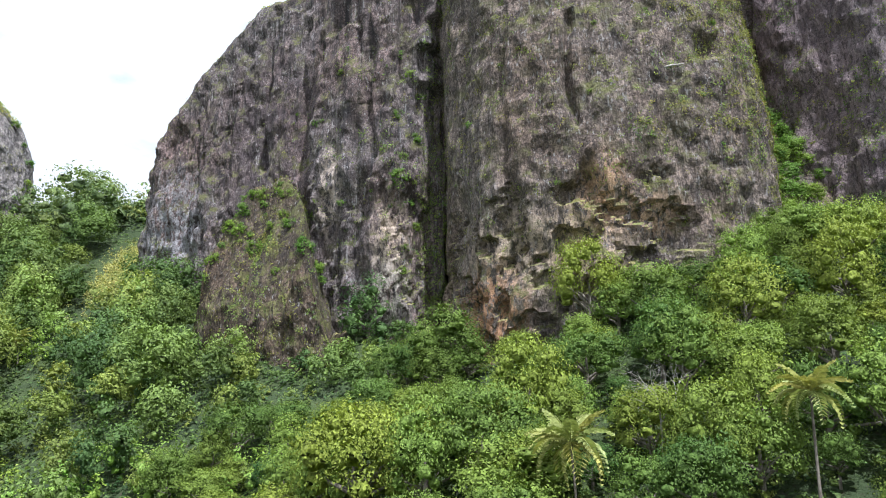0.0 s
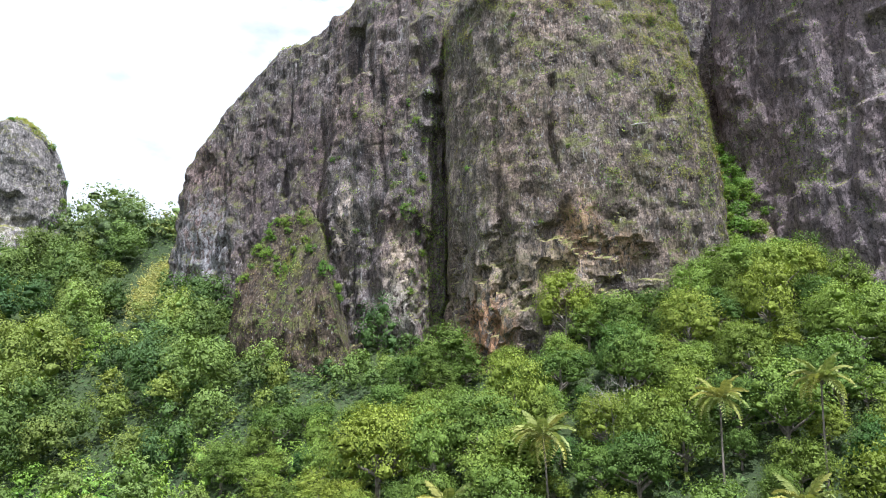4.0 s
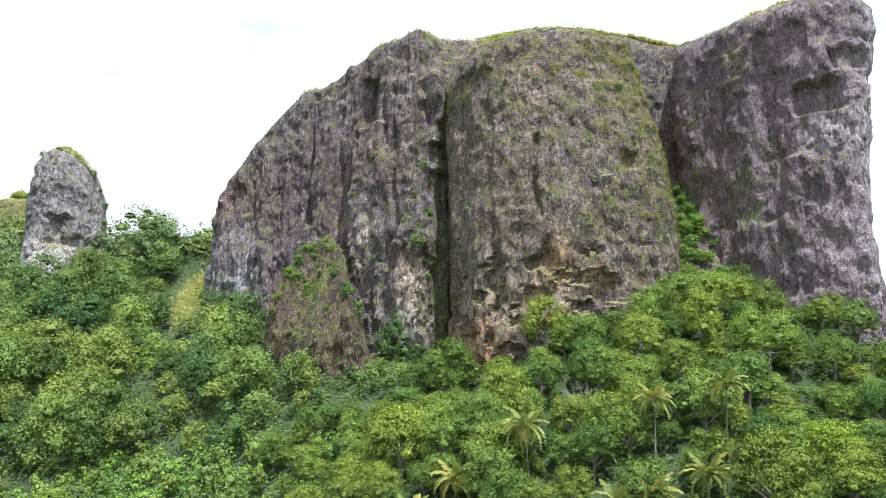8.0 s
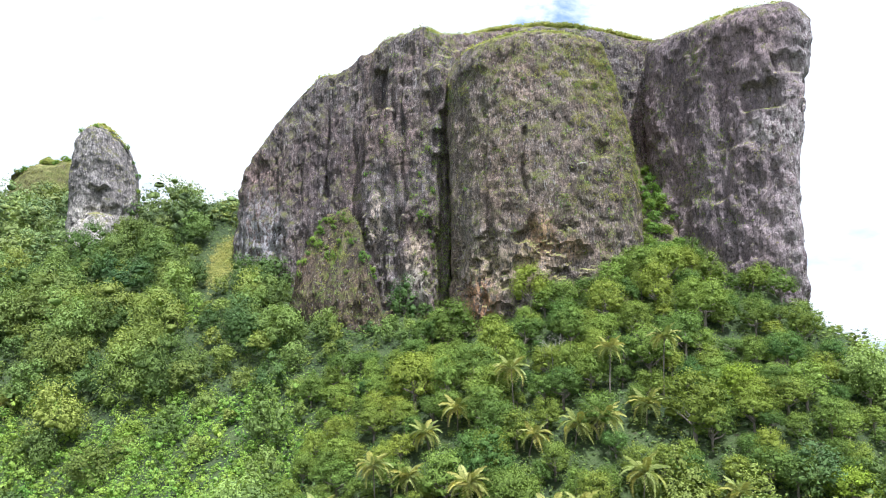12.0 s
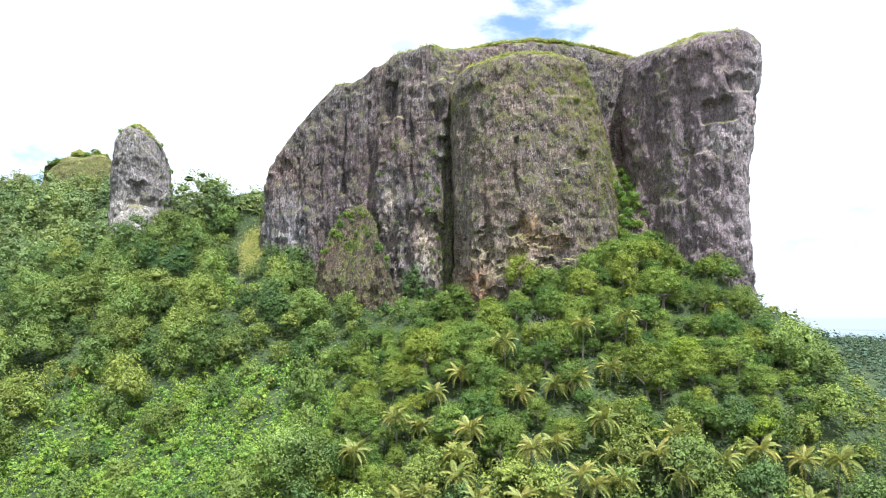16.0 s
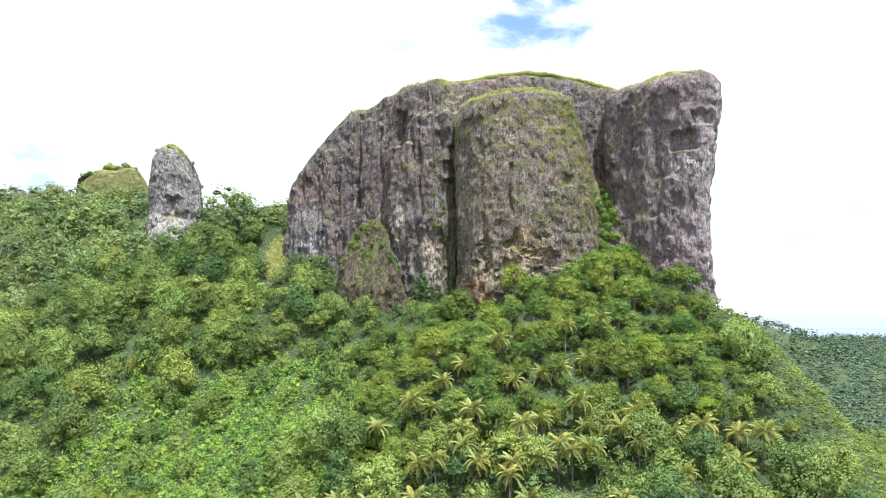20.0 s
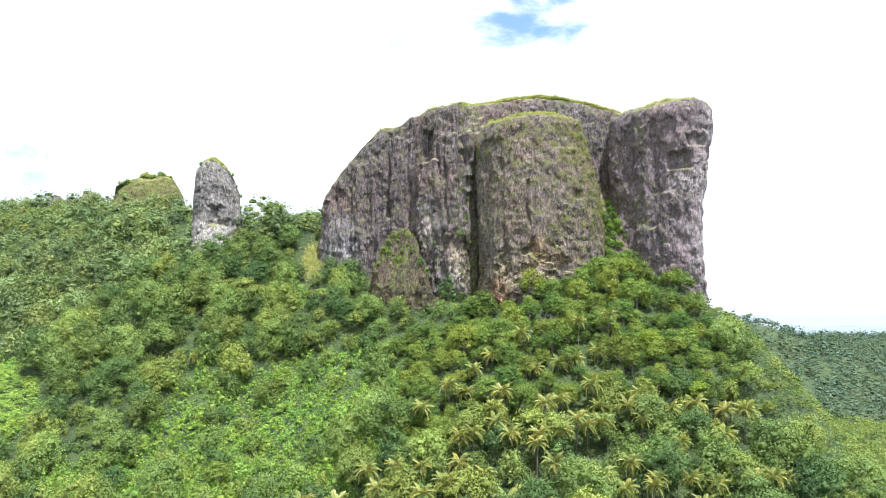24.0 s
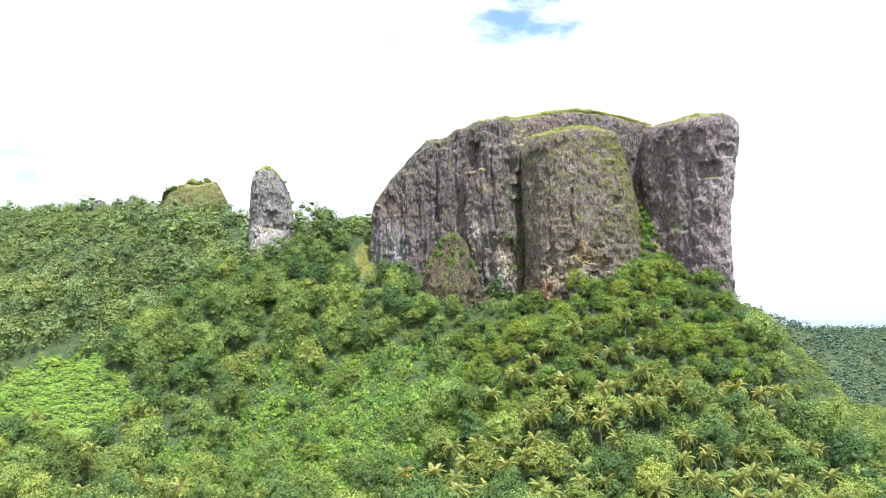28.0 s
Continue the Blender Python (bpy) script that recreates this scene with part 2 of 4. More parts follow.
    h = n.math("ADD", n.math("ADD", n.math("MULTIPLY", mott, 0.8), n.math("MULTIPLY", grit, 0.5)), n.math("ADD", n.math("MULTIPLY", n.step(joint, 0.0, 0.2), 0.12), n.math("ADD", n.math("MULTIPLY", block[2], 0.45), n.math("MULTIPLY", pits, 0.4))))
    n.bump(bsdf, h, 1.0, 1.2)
    return m


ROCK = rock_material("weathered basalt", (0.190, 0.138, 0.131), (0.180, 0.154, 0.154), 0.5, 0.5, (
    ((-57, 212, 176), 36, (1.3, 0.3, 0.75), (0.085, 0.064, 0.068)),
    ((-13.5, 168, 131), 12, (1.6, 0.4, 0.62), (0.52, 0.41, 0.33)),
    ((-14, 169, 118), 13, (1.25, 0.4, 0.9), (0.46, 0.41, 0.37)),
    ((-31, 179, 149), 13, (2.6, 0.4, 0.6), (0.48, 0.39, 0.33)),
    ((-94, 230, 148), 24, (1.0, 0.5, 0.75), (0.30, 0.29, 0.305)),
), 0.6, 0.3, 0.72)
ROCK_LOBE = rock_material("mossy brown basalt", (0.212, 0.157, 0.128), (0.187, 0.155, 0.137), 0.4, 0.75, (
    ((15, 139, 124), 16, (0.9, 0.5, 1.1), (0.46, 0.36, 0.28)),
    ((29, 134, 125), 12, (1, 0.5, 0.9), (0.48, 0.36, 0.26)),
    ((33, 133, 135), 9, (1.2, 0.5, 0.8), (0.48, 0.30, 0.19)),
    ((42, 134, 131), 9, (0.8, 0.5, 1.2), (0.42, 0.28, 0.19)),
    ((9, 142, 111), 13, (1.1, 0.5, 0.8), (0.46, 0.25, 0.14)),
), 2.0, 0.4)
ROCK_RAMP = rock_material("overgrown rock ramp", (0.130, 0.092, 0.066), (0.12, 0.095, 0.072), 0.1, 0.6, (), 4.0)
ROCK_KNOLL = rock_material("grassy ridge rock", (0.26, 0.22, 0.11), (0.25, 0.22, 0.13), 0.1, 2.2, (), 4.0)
# the pale patches lighten the right flank in colour, as its sunlit side
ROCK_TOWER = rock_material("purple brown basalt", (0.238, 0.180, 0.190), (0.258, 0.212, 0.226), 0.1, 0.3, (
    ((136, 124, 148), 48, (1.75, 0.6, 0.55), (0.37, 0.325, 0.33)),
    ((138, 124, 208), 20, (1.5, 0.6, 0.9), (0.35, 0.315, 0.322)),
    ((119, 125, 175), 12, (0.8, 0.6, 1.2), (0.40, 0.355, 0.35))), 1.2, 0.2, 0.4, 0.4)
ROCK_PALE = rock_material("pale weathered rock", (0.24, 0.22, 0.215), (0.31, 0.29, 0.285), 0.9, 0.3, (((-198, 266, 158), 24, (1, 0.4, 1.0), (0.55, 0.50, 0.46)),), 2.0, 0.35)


def leaf_material(name, low, high, hue_noise=0.05, gloss=0.6, tint_attr=False, glow=0.22, shift=(0.17, 0.225, 0.05), vary=0.16, cell=2.7, speckle=0.34):
    """Foliage: a tone and a hue for each tree, small leaves told apart within each spray."""
    m, nt, bsdf = material(name)
    n = Nodes(nt)
    info = nt.nodes.new("ShaderNodeObjectInfo")
    isl = n.tc.outputs["Random Per Island"]
    if tint_attr:
        at = nt.nodes.new("ShaderNodeAttribute")
        at.attribute_name = "tint"
        pick = at.outputs["Fac"]
    else:
        pick = info.outputs["Random"]
    col = n.mix(pick, low, high)
    wide = n.noise(n.pos(), hue_noise, 3.0)
    col = n.mix(n.step(wide, 0.35, 0.65, 0.0, 0.4), col, shift)
    hue = n.math("FRACT", n.math("MULTIPLY", pick, 7.31))
    col = n.mix(1.0, col, n.mix(hue, (0.86, 1.0, 1.02), (1.12, 1.03, 0.82)), "MULTIPLY")
    col = n.mix(1.0, col, n.mix(isl, (1 - vary, 1 - vary, 1 - vary), (1 + vary, 1 + 0.9 * vary, 1 + 0.8 * vary)), "MULTIPLY")
    vor = nt.nodes.new("ShaderNodeTexVoronoi")
    vor.inputs["Scale"].default_value = cell
    nt.links.new(n.pos(), vor.inputs["Vector"])
    small = nt.nodes.new("ShaderNodeSeparateColor")
    nt.links.new(vor.outputs["Color"], small.inputs[0])
    col = n.mix(1.0, col, n.mix(small.outputs[0], (1 - speckle, 1 - speckle, 1 - speckle), (1 + speckle, 1 + 0.96 * speckle, 1 + 0.7 * speckle)), "MULTIPLY")
    nt.links.new(col, bsdf.inputs["Base Color"])
    bsdf.inputs["Roughness"].default_value = gloss
    bsdf.inputs["Specular IOR Level"].default_value = 0.15
    n.bump(bsdf, vor.outputs["Distance"], 0.55, 0.5 / cell)
    tr = nt.nodes.new("ShaderNodeBsdfTranslucent")
    nt.links.new(n.mix(1.0, col, (1.25, 1.3, 0.7), "MULTIPLY"), tr.inputs[0])
    ms = nt.nodes.new("ShaderNodeMixShader")
    ms.inputs[0].default_value = glow
    nt.links.new(bsdf.outputs[0], ms.inputs[1])
    nt.links.new(tr.outputs[0], ms.inputs[2])
    nt.links.new(ms.outputs[0], nt.nodes["Material Output"].inputs[0])
    return m


LEAF = leaf_material("broad leaf foliage", (0.074, 0.132, 0.034), (0.242, 0.306, 0.062))
LEAF_DARK = leaf_material("blue green foliage", (0.050, 0.105, 0.030), (0.095, 0.165, 0.045))
LEAF_FAR = leaf_material("forest foliage", (0.066, 0.114, 0.046), (0.300, 0.362, 0.103), tint_attr=True)
# greyer copy of the forest greens, with distance haze mixed into the colour
LEAF_RIDGE_HAZED = leaf_material("ridge foliage muted for haze", (0.085, 0.125, 0.070), (0.280, 0.332, 0.140), tint_attr=True, cell=1.6)
# bluish low-contrast greens: the haze over the coast is put into this colour
LEAF_LOW_HAZED = leaf_material("coastal foliage tinted for haze", (0.080, 0.125, 0.092), (0.140, 0.190, 0.125), tint_attr=True, shift=(0.115, 0.160, 0.11), vary=0.1, cell=0.8, speckle=0.2)
LEAF_VINE = leaf_material("climbing vine foliage", (0.15, 0.27, 0.05), (0.32, 0.44, 0.10), tint_attr=True)
GRASS = leaf_material("dry grass", (0.22, 0.26, 0.06), (0.42, 0.38, 0.13), tint_attr=True, gloss=0.7)
FROND = leaf_material("coconut frond", (0.28, 0.29, 0.095), (0.45, 0.43, 0.175), gloss=0.35, speckle=0.1)


def bark_material(name, a, b):
    m, nt, bsdf = material(name)
    n = Nodes(nt)
    col = n.mix(n.step(n.noise(n.pos((3, 3, 1)), 1.0, 6.0), 0.35, 0.65), a, b)
    nt.links.new(col, bsdf.inputs["Base Color"])
    bsdf.inputs["Roughness"].default_value = 0.9
    n.bump(bsdf, n.noise(n.pos((6, 6, 2)), 1.0, 4.0), 0.6, 0.1)
    return m


LEAF_RUST = leaf_material("rusty brown foliage", (0.24, 0.13, 0.03), (0.33, 0.22, 0.05))
LEAF_LIME = leaf_material("fresh yellow green foliage", (0.17, 0.26, 0.03), (0.22, 0.30, 0.04))
BARK = bark_material("tree bark", (0.11, 0.09, 0.07), (0.22, 0.19, 0.16))
BARK_DEAD = bark_material("bleached dead wood", (0.28, 0.25, 0.22), (0.42, 0.39, 0.36))


def ground_material():
    m, nt, bsdf = material("forest floor")
    n = Nodes(nt)
    col = n.mix(n.step(n.noise(n.pos(), 0.12, 6.0), 0.35, 0.65), (0.030, 0.050, 0.016), (0.060, 0.088, 0.026))
    col = n.mix(n.step(n.noise(n.pos(), 0.9, 5.0), 0.55, 0.75), col, (0.05, 0.04, 0.025))
    nt.links.new(col, bsdf.inputs["Base Color"])
    bsdf.inputs["Roughness"].default_value = 0.95
    n.bump(bsdf, n.noise(n.pos(), 0.5, 8.0, 0.7), 1.0, 1.0)
    return m


GROUND = ground_material()


def water_material():
    m, nt, bsdf = material("sea water")
    n = Nodes(nt)
    col = n.mix(n.step(n.noise(n.pos((1, 0.25, 1)), 0.004, 5.0), 0.4, 0.6), (0.13, 0.175, 0.21), (0.18, 0.225, 0.255))
    nt.links.new(col, bsdf.inputs["Base Color"])
    bsdf.inputs["Roughness"].default_value = 0.4
    bsdf.inputs["Specular IOR Level"].default_value = 0.12
    n.bump(bsdf, n.noise(n.pos(), 0.25, 5.0), 0.4, 0.5)
    return m


WATER = water_material()


# ---- mesh helpers ----
def mesh_of(name, verts, quads, mat, tris=None, tint=None, smooth_faces=False, normals=None):
    """A mesh from arrays of vertices, quads and triangles; tint: one number a vertex; normals: the way each vertex faces."""
    verts = np.asarray(verts, np.float32)
    quads = np.zeros((0, 4), np.int32) if quads is None else np.asarray(quads, np.int32)
    tris = np.zeros((0, 3), np.int32) if tris is None else np.asarray(tris, np.int32)
    if normals is not None:
        normals = np.asarray(normals, np.float32)
        for f in (quads, tris):
            if len(f):
                fn = np.cross(verts[f[:, 1]] - verts[f[:, 0]], verts[f[:, 2]] - verts[f[:, 0]])
                turn = (fn * normals[f[:, 0]]).sum(1) < 0
                f[turn] = f[turn][:, ::-1]
        smooth_faces = True
    me = bpy.data.meshes.new(name)
    me.vertices.add(len(verts))
    me.vertices.foreach_set("co", verts.ravel())
    nl = quads.size + tris.size
    me.loops.add(nl)
    me.loops.foreach_set("vertex_index", np.concatenate([quads.ravel(), tris.ravel()]))
    me.polygons.add(len(quads) + len(tris))
    starts = np.concatenate([np.arange(len(quads)) * 4, quads.size + np.arange(len(tris)) * 3])
    me.polygons.foreach_set("loop_start", starts.astype(np.int32))
    me.update(calc_edges=True)
    me.polygons.foreach_set("use_smooth", np.full(len(me.polygons), bool(smooth_faces)))
    if tint is not None:
        me.attributes.new("tint", "FLOAT", "POINT").data.foreach_set("value", np.asarray(tint, np.float32))
    me.materials.append(mat)
    me.validate()
    if normals is not None:
        me.normals_split_custom_set_from_vertices(normals)
    return me


def part(name, me, parent, label=""):
    ob = new(name, me)
    ob.parent = parent
    return tagged(ob, label)


def grid_quads(nu, nv, closed_u=True):
    """Quads of a grid of nv rows of nu points."""
    i = np.arange(nu if closed_u else nu - 1)
    j = np.arange(nv - 1)[:, None]
    a, b = j * nu + i, j * nu + (i + 1) % nu
    return np.stack([a, b, b + nu, a + nu], -1).reshape(-1, 4)


def tube(path, radii, sides=7):
    """Vertices and quads of a tapered tube along a path."""
    path = np.asarray(path, float)
    d = np.gradient(path, axis=0)
    d /= np.linalg.norm(d, axis=1, keepdims=True) + 1e-9
    ref = np.where(np.abs(d[:, 2:3]) > 0.9, [[1.0, 0, 0]], [[0, 0, 1.0]])
    a = np.cross(d, ref)
    a /= np.linalg.norm(a, axis=1, keepdims=True)
    b = np.cross(d, a)
    th = np.linspace(0, 2 * np.pi, sides, endpoint=False)
    ring = a[:, None] * np.cos(th)[None, :, None] + b[:, None] * np.sin(th)[None, :, None]
    v = path[:, None] + ring * np.asarray(radii)[:, None, None]
    return v.reshape(-1, 3), grid_quads(sides, len(path))


def join(pieces):
    """Joins (verts, quads) pieces."""
    vs, qs, o = [], [], 0
    for v, q in pieces:
        vs.append(v)
        qs.append(np.asarray(q) + o)
        o += len(v)
    return np.concatenate(vs), np.concatenate(qs)


def leaves(rng, place, out, size, up=0.4, slim=0.55, loose=0.45):
    """One folded leaf clump, four corners, at each place, facing roughly outwards and up."""
    n = len(place)
    nrm = out + rng.normal(0, loose, (n, 3)) + [0, 0, up]
    nrm /= np.linalg.norm(nrm, axis=1, keepdims=True) + 1e-9
    t = rng.normal(0, 1, (n, 3))
    t -= nrm * (t * nrm).sum(1, keepdims=True)
    t /= np.linalg.norm(t, axis=1, keepdims=True) + 1e-9
    b = np.cross(nrm, t)
    s = (size * rng.uniform(0.6, 1.35, n))[:, None]
    v = np.stack([place - t * s * 0.5, place + b * s * slim * 0.5 - nrm * s * 0.12, place + t * s * 0.5 - nrm * s * 0.1, place - b * s * slim * 0.5 - nrm * s * 0.12], 1)
    return v.reshape(-1, 3), np.arange(n * 4).reshape(-1, 4)


def sprigs(rng, place, out, size, up=0.4, loose=0.45):
    """Leaf clumps as single three-cornered faces."""
    v, _ = leaves(rng, place, out, size, up, 1.0, loose)
    v = v.reshape(-1, 4, 3)[:, :3]
    return v.reshape(-1, 3), np.arange(len(place) * 3).reshape(-1, 3)


def facing_out(rng, place, out, middle, low=1.0, loose=0.2):
    """Ways that foliage faces: off its bough and off the crown's middle."""
    d = (place - middle) / [1, 1, low]
    d /= np.linalg.norm(d, axis=1, keepdims=True) + 1e-9
    w = 0.8 * out + 0.45 * d + rng.normal(0, loose, place.shape) + [0, 0, 0.12]
    return w / (np.linalg.norm(w, axis=1, keepdims=True) + 1e-9)


# ---- the lie of the land ----
BACK = np.array([(-165, 303, 178, 0.75), (-130, 312, 184, 0.75), (-80, 330, 182, 0.75)], float)
SPINE = np.array([  # x, y, height, fall of the slope below it
    (-1500, 1150, 120, 0.5), (-900, 880, 215, 0.6), (-640, 670, 232, 0.68), (-440, 520, 215, 0.74), (-375, 465, 209, 0.76), (-325, 425, 206, 0.78),
    (-262, 370, 190, 0.78), (-205, 290, 160, 0.76), (-160, 305, 178, 0.74), (-112, 262, 140, 0.70), (-40, 202, 118, 0.64), (7, 146, 99, 0.62),
    (45, 140, 113, 0.68), (76, 142, 123, 0.71), (108, 128, 112, 0.76), (138, 142, 95, 0.80), (165, 182, 58, 0.75), (270, 310, 16, 0.5)], float)


def ground(x, y):
    """Height of the ground."""
    x, y = np.asarray(x, float), np.asarray(y, float)
    best = np.full(x.shape, -1e9)
    for (x0, y0, z0, f0), (x1, y1, z1, f1) in [*zip(SPINE[:-1], SPINE[1:]), *zip(BACK[:-1], BACK[1:])]:
        dx, dy = x1 - x0, y1 - y0
        t = np.clip(((x - x0) * dx + (y - y0) * dy) / (dx * dx + dy * dy), 0, 1)
        d = np.hypot(x - x0 - t * dx, y - y0 - t * dy)
        h = z0 + t * (z1 - z0) - (f0 + t * (f1 - f0)) * np.maximum(d - 6, 0)
        k = 6.0
        best = np.where(best < -1e8, h, np.maximum(best, h) + k * 0.25 * np.maximum(0, 1 - np.abs(best - h) / k) ** 2)
    best = best - 0.0075 * np.maximum(x - 134 + 0.2 * (150 - y), 0) ** 2 * smooth(330, 240, y)
    r = np.hypot(x, y - 100)
    floor = 16 + 5 * fbm(x / 60, y / 60, 0.5, 3, 11) + 34 * np.exp(-(((x - 830) / 420) ** 2 + ((y - 980) / 330) ** 2)) + 64 * np.exp(-(((x - 385) / 115) ** 2 + ((y - 650) / 150) ** 2))
    floor = floor - 60 * smooth(1150, 1900, r)
    k = 22.0
    z = np.maximum(best, floor) + k * 0.25 * np.maximum(0, 1 - np.abs(best - floor) / k) ** 2
    z = z + 3.0 * fbm(x / 34, y / 34, 0.0, 3, 5) * smooth(20, 40, z)
    return z


def build_ground():
    u = np.linspace(-1, 1, 261)
    gx = 40 + 330 * u + 4500 * u**7
    gy = 150 + 300 * u + 4500 * u**7
    X, Y = np.meshgrid(gx, gy)
    v = np.stack([X, Y, ground(X, Y)], -1).reshape(-1, 3)
    ob = new("ground", mesh_of("ground", v, grid_quads(len(gx), len(gy), False), GROUND, smooth_faces=True))
    tagged(ob, "steep forest floor of a volcanic ridge under trees", "ground", kind="structure")
    w = 4850.0
    th = np.linspace(0, 2 * np.pi, 96, endpoint=False)
    rr = np.array([5.0, 600, 1500, 2600, 3800, w])
    v = np.stack([np.outer(rr, np.cos(th)), np.outer(rr, np.sin(th)), 0 * np.outer(rr, th)], -1).reshape(-1, 3)
    ob = new("water", mesh_of("water", v, grid_quads(96, len(rr)), WATER, smooth_faces=True))
    tagged(ob, "pale hazy sea reaching to the horizon", "sea", kind="structure")


build_ground()

# ---- the rocks ----
def ring_of(points, n):
    """A smooth closed outline of n points through the corners given, counter-clockwise from above."""
    p = np.array(points, float)
    for _ in range(3):
        q = np.roll(p, -1, 0)
        p = np.stack([0.75 * p + 0.25 * q, 0.25 * p + 0.75 * q], 1).reshape(-1, 2)
    q = np.vstack([p, p[:1]])
    d = np.diff(q, axis=0)
    turn = np.sign(np.sum(q[:-1, 0] * q[1:, 1] - q[1:, 0] * q[:-1, 1]))
    back = -d[:, 0] * turn > 0.35 * np.hypot(*d.T)
    s = np.concatenate([[0], np.cumsum(np.hypot(*d.T) * np.where(back, 0.3, 1.0))])
    u = np.linspace(0, s[-1], n, endpoint=False)
    return np.stack([np.interp(u, s, q[:, 0]), np.interp(u, s, q[:, 1])], -1)


def outward(ring, span=6):
    """Outward normals of an outline that runs clockwise or counter-clockwise."""
    d = np.roll(ring, -span, 0) - np.roll(ring, span, 0)
    n = np.stack([d[:, 1], -d[:, 0]], -1)
    n /= np.linalg.norm(n, axis=1, keepdims=True) + 1e-9
    area = np.sum(ring[:, 0] * np.roll(ring[:, 1], -1) - np.roll(ring[:, 0], -1) * ring[:, 1])
    return n if area > 0 else -n


def weather(x, y, z, seed, flute=1.0, rough=1.0):
    """How far the rock stands out: buttresses, flutes, blocks and, here and there, ledges."""
    d = 2.4 * fbm(x / 17, y / 17, z / 120, 3, seed)
    w = 1.6 * vnoise(x / 8, y / 8, z / 30, seed + 3)
    f = fbm((x + w) / 4.2, (y + w) / 4.2, z / 80, 2, seed + 7)
    g = vnoise((x + w) / 2.2, (y + w) / 2.2, z / 34, seed + 9)
    d = d + flute * (1.7 * (0.5 - np.sqrt(np.abs(f))) + 0.45 * g)
    zone = smooth(-0.15, 0.35, fbm(x / 22, y / 22, z / 26, 2, seed + 25))
    tilt = z + 0.35 * x
    d = d + rough * (0.9 * fbm(x / 6, y / 6, z / 9, 2, seed + 13) + zone * 0.5 * np.clip(fbm(x / 8, y / 8, tilt / 4.6, 2, seed + 17) * 2.2, -1, 1))
    c = fbm(x / 4.0, y / 4.0, z / 5.0, 2, seed + 43)
    d = d + rough * 0.9 * (0.3 - np.abs(c))
    d = d + rough * 0.42 * vnoise(x / 1.8, y / 1.8, z / 3.2, seed + 47)
    e = fbm(x / 4.2, y / 4.2, z / 6.0, 2, seed + 19)
    d = d + rough * 0.4 * np.sign(e) * smooth(0.05, 0.3, np.abs(e))
    return d


def carved(x, z, ny, hollows):
    """Depth of single clefts and overhangs: (x, half width, foot, head, depth)."""
    d = 0 * x
    for gx, w, z0, z1, depth in hollows:
        wob = gx + 0.8 * np.sin(z * 0.21 + gx)
        d = d + depth * np.exp(-(np.abs(x - wob) / w) ** (3 if w < 5 else 14)) * smooth(z0 - 1, z0 + 1, z) * smooth(z1 + 1.2, z1 - 1.2, z + 0.8 * np.sin(x)) * (ny < 0.1)
    return d


ROCKS = {}


def rock_block(name, corners, ztop, zbase, inset, mat, step=0.66, cap=18, rise=4.0, flute=1.0, rough=1.0, seed=1, hollows=(), caprough=1.2, chips=()):
    """A closed crag lofted from its outline at the foot to a rounded top. inset(nx, ny, z, v): how far it draws back."""
    per = np.sum(np.hypot(*(np.roll(np.array(corners, float), -1, 0) - np.array(corners, float)).T))
    nu = int(0.68 * per / step)
    ring = ring_of(corners, nu)
    nrm = outward(ring, 12)
    cen = ring.mean(0)
    ht = float(np.max(ztop(ring[:, 0], ring[:, 1]))) - zbase
    nv = int(ht / step)
    rows = []
    for v in np.linspace(0, 1, nv):
        zz = zbase + v * (ztop(ring[:, 0], ring[:, 1]) - zbase)
        p = ring - nrm * (inset(nrm[:, 0], nrm[:, 1], zz, v) + 0 * zz)[:, None]
        zz = zbase + v * (ztop(p[:, 0], p[:, 1]) - zbase)
        d = weather(p[:, 0], p[:, 1], zz, seed, flute * (1 - 0.5 * v**6), rough)
        for x0, x1, z0, z1, depth, tall in chips:
            e = fbm(p[:, 0] / 5.0, p[:, 1] / 5.0, zz / tall, 3, seed + 61)
            d = d - depth * smooth(x0 - 4, x0, p[:, 0]) * smooth(x1 + 4, x1, p[:, 0]) * smooth(z0, z0 + 4, zz) * smooth(z1 + 3, z1 - 2, zz + 3 * np.sin(p[:, 0] * 0.4)) * (smooth(-0.02, 0.05, e) + smooth(0.18, 0.24, e)) * (nrm[:, 1] < 0.3)
        p = p + nrm * (d - carved(p[:, 0], zz, nrm[:, 1], hollows))[:, None]
        rows.append(np.column_stack([p, zz + 0.5 * fbm(p[:, 0] / 3, p[:, 1] / 3, zz / 3, 2, seed + 31)]))
    rim = rows[-1]
    for k in np.linspace(0, 1, cap + 1)[1:]:
        p = rim[:, :2] * (1 - k) + cen * k
        z = ztop(p[:, 0], p[:, 1]) + (rim[:, 2] - ztop(rim[:, 0], rim[:, 1])) * (1 - k) ** 3
        z = z + rise * (1 - (1 - k) ** 2) * (1 + 0.4 * fbm(p[:, 0] / 12, p[:, 1] / 12, 0.0, 3, seed + 40)) + caprough * k * fbm(p[:, 0] / 4, p[:, 1] / 4, 3.0, 4, seed + 41)
        rows.append(np.column_stack([p, z]))
    v = np.concatenate(rows)
    me = mesh_of(name, v, grid_quads(nu, len(rows)), mat)
    ROCKS[name] = (ring, v.reshape(len(rows), nu, 3), nv)
    return me


def rounded(v, v0, r):
    t = np.clip((v - v0) / (1 - v0), 0, 1)
    return r * (1 - np.sqrt(np.maximum(0, 1 - t * t)))


DOME = [(-113, 252), (-107, 238), (-87, 225), (-66, 214), (-46, 203), (-38, 190), (-24, 176), (-11, 167), (-2, 171), (8, 182), (30, 183), (70, 177), (92, 171),
        (114, 176), (110, 225), (40, 262), (-30, 280), (-92, 280)]
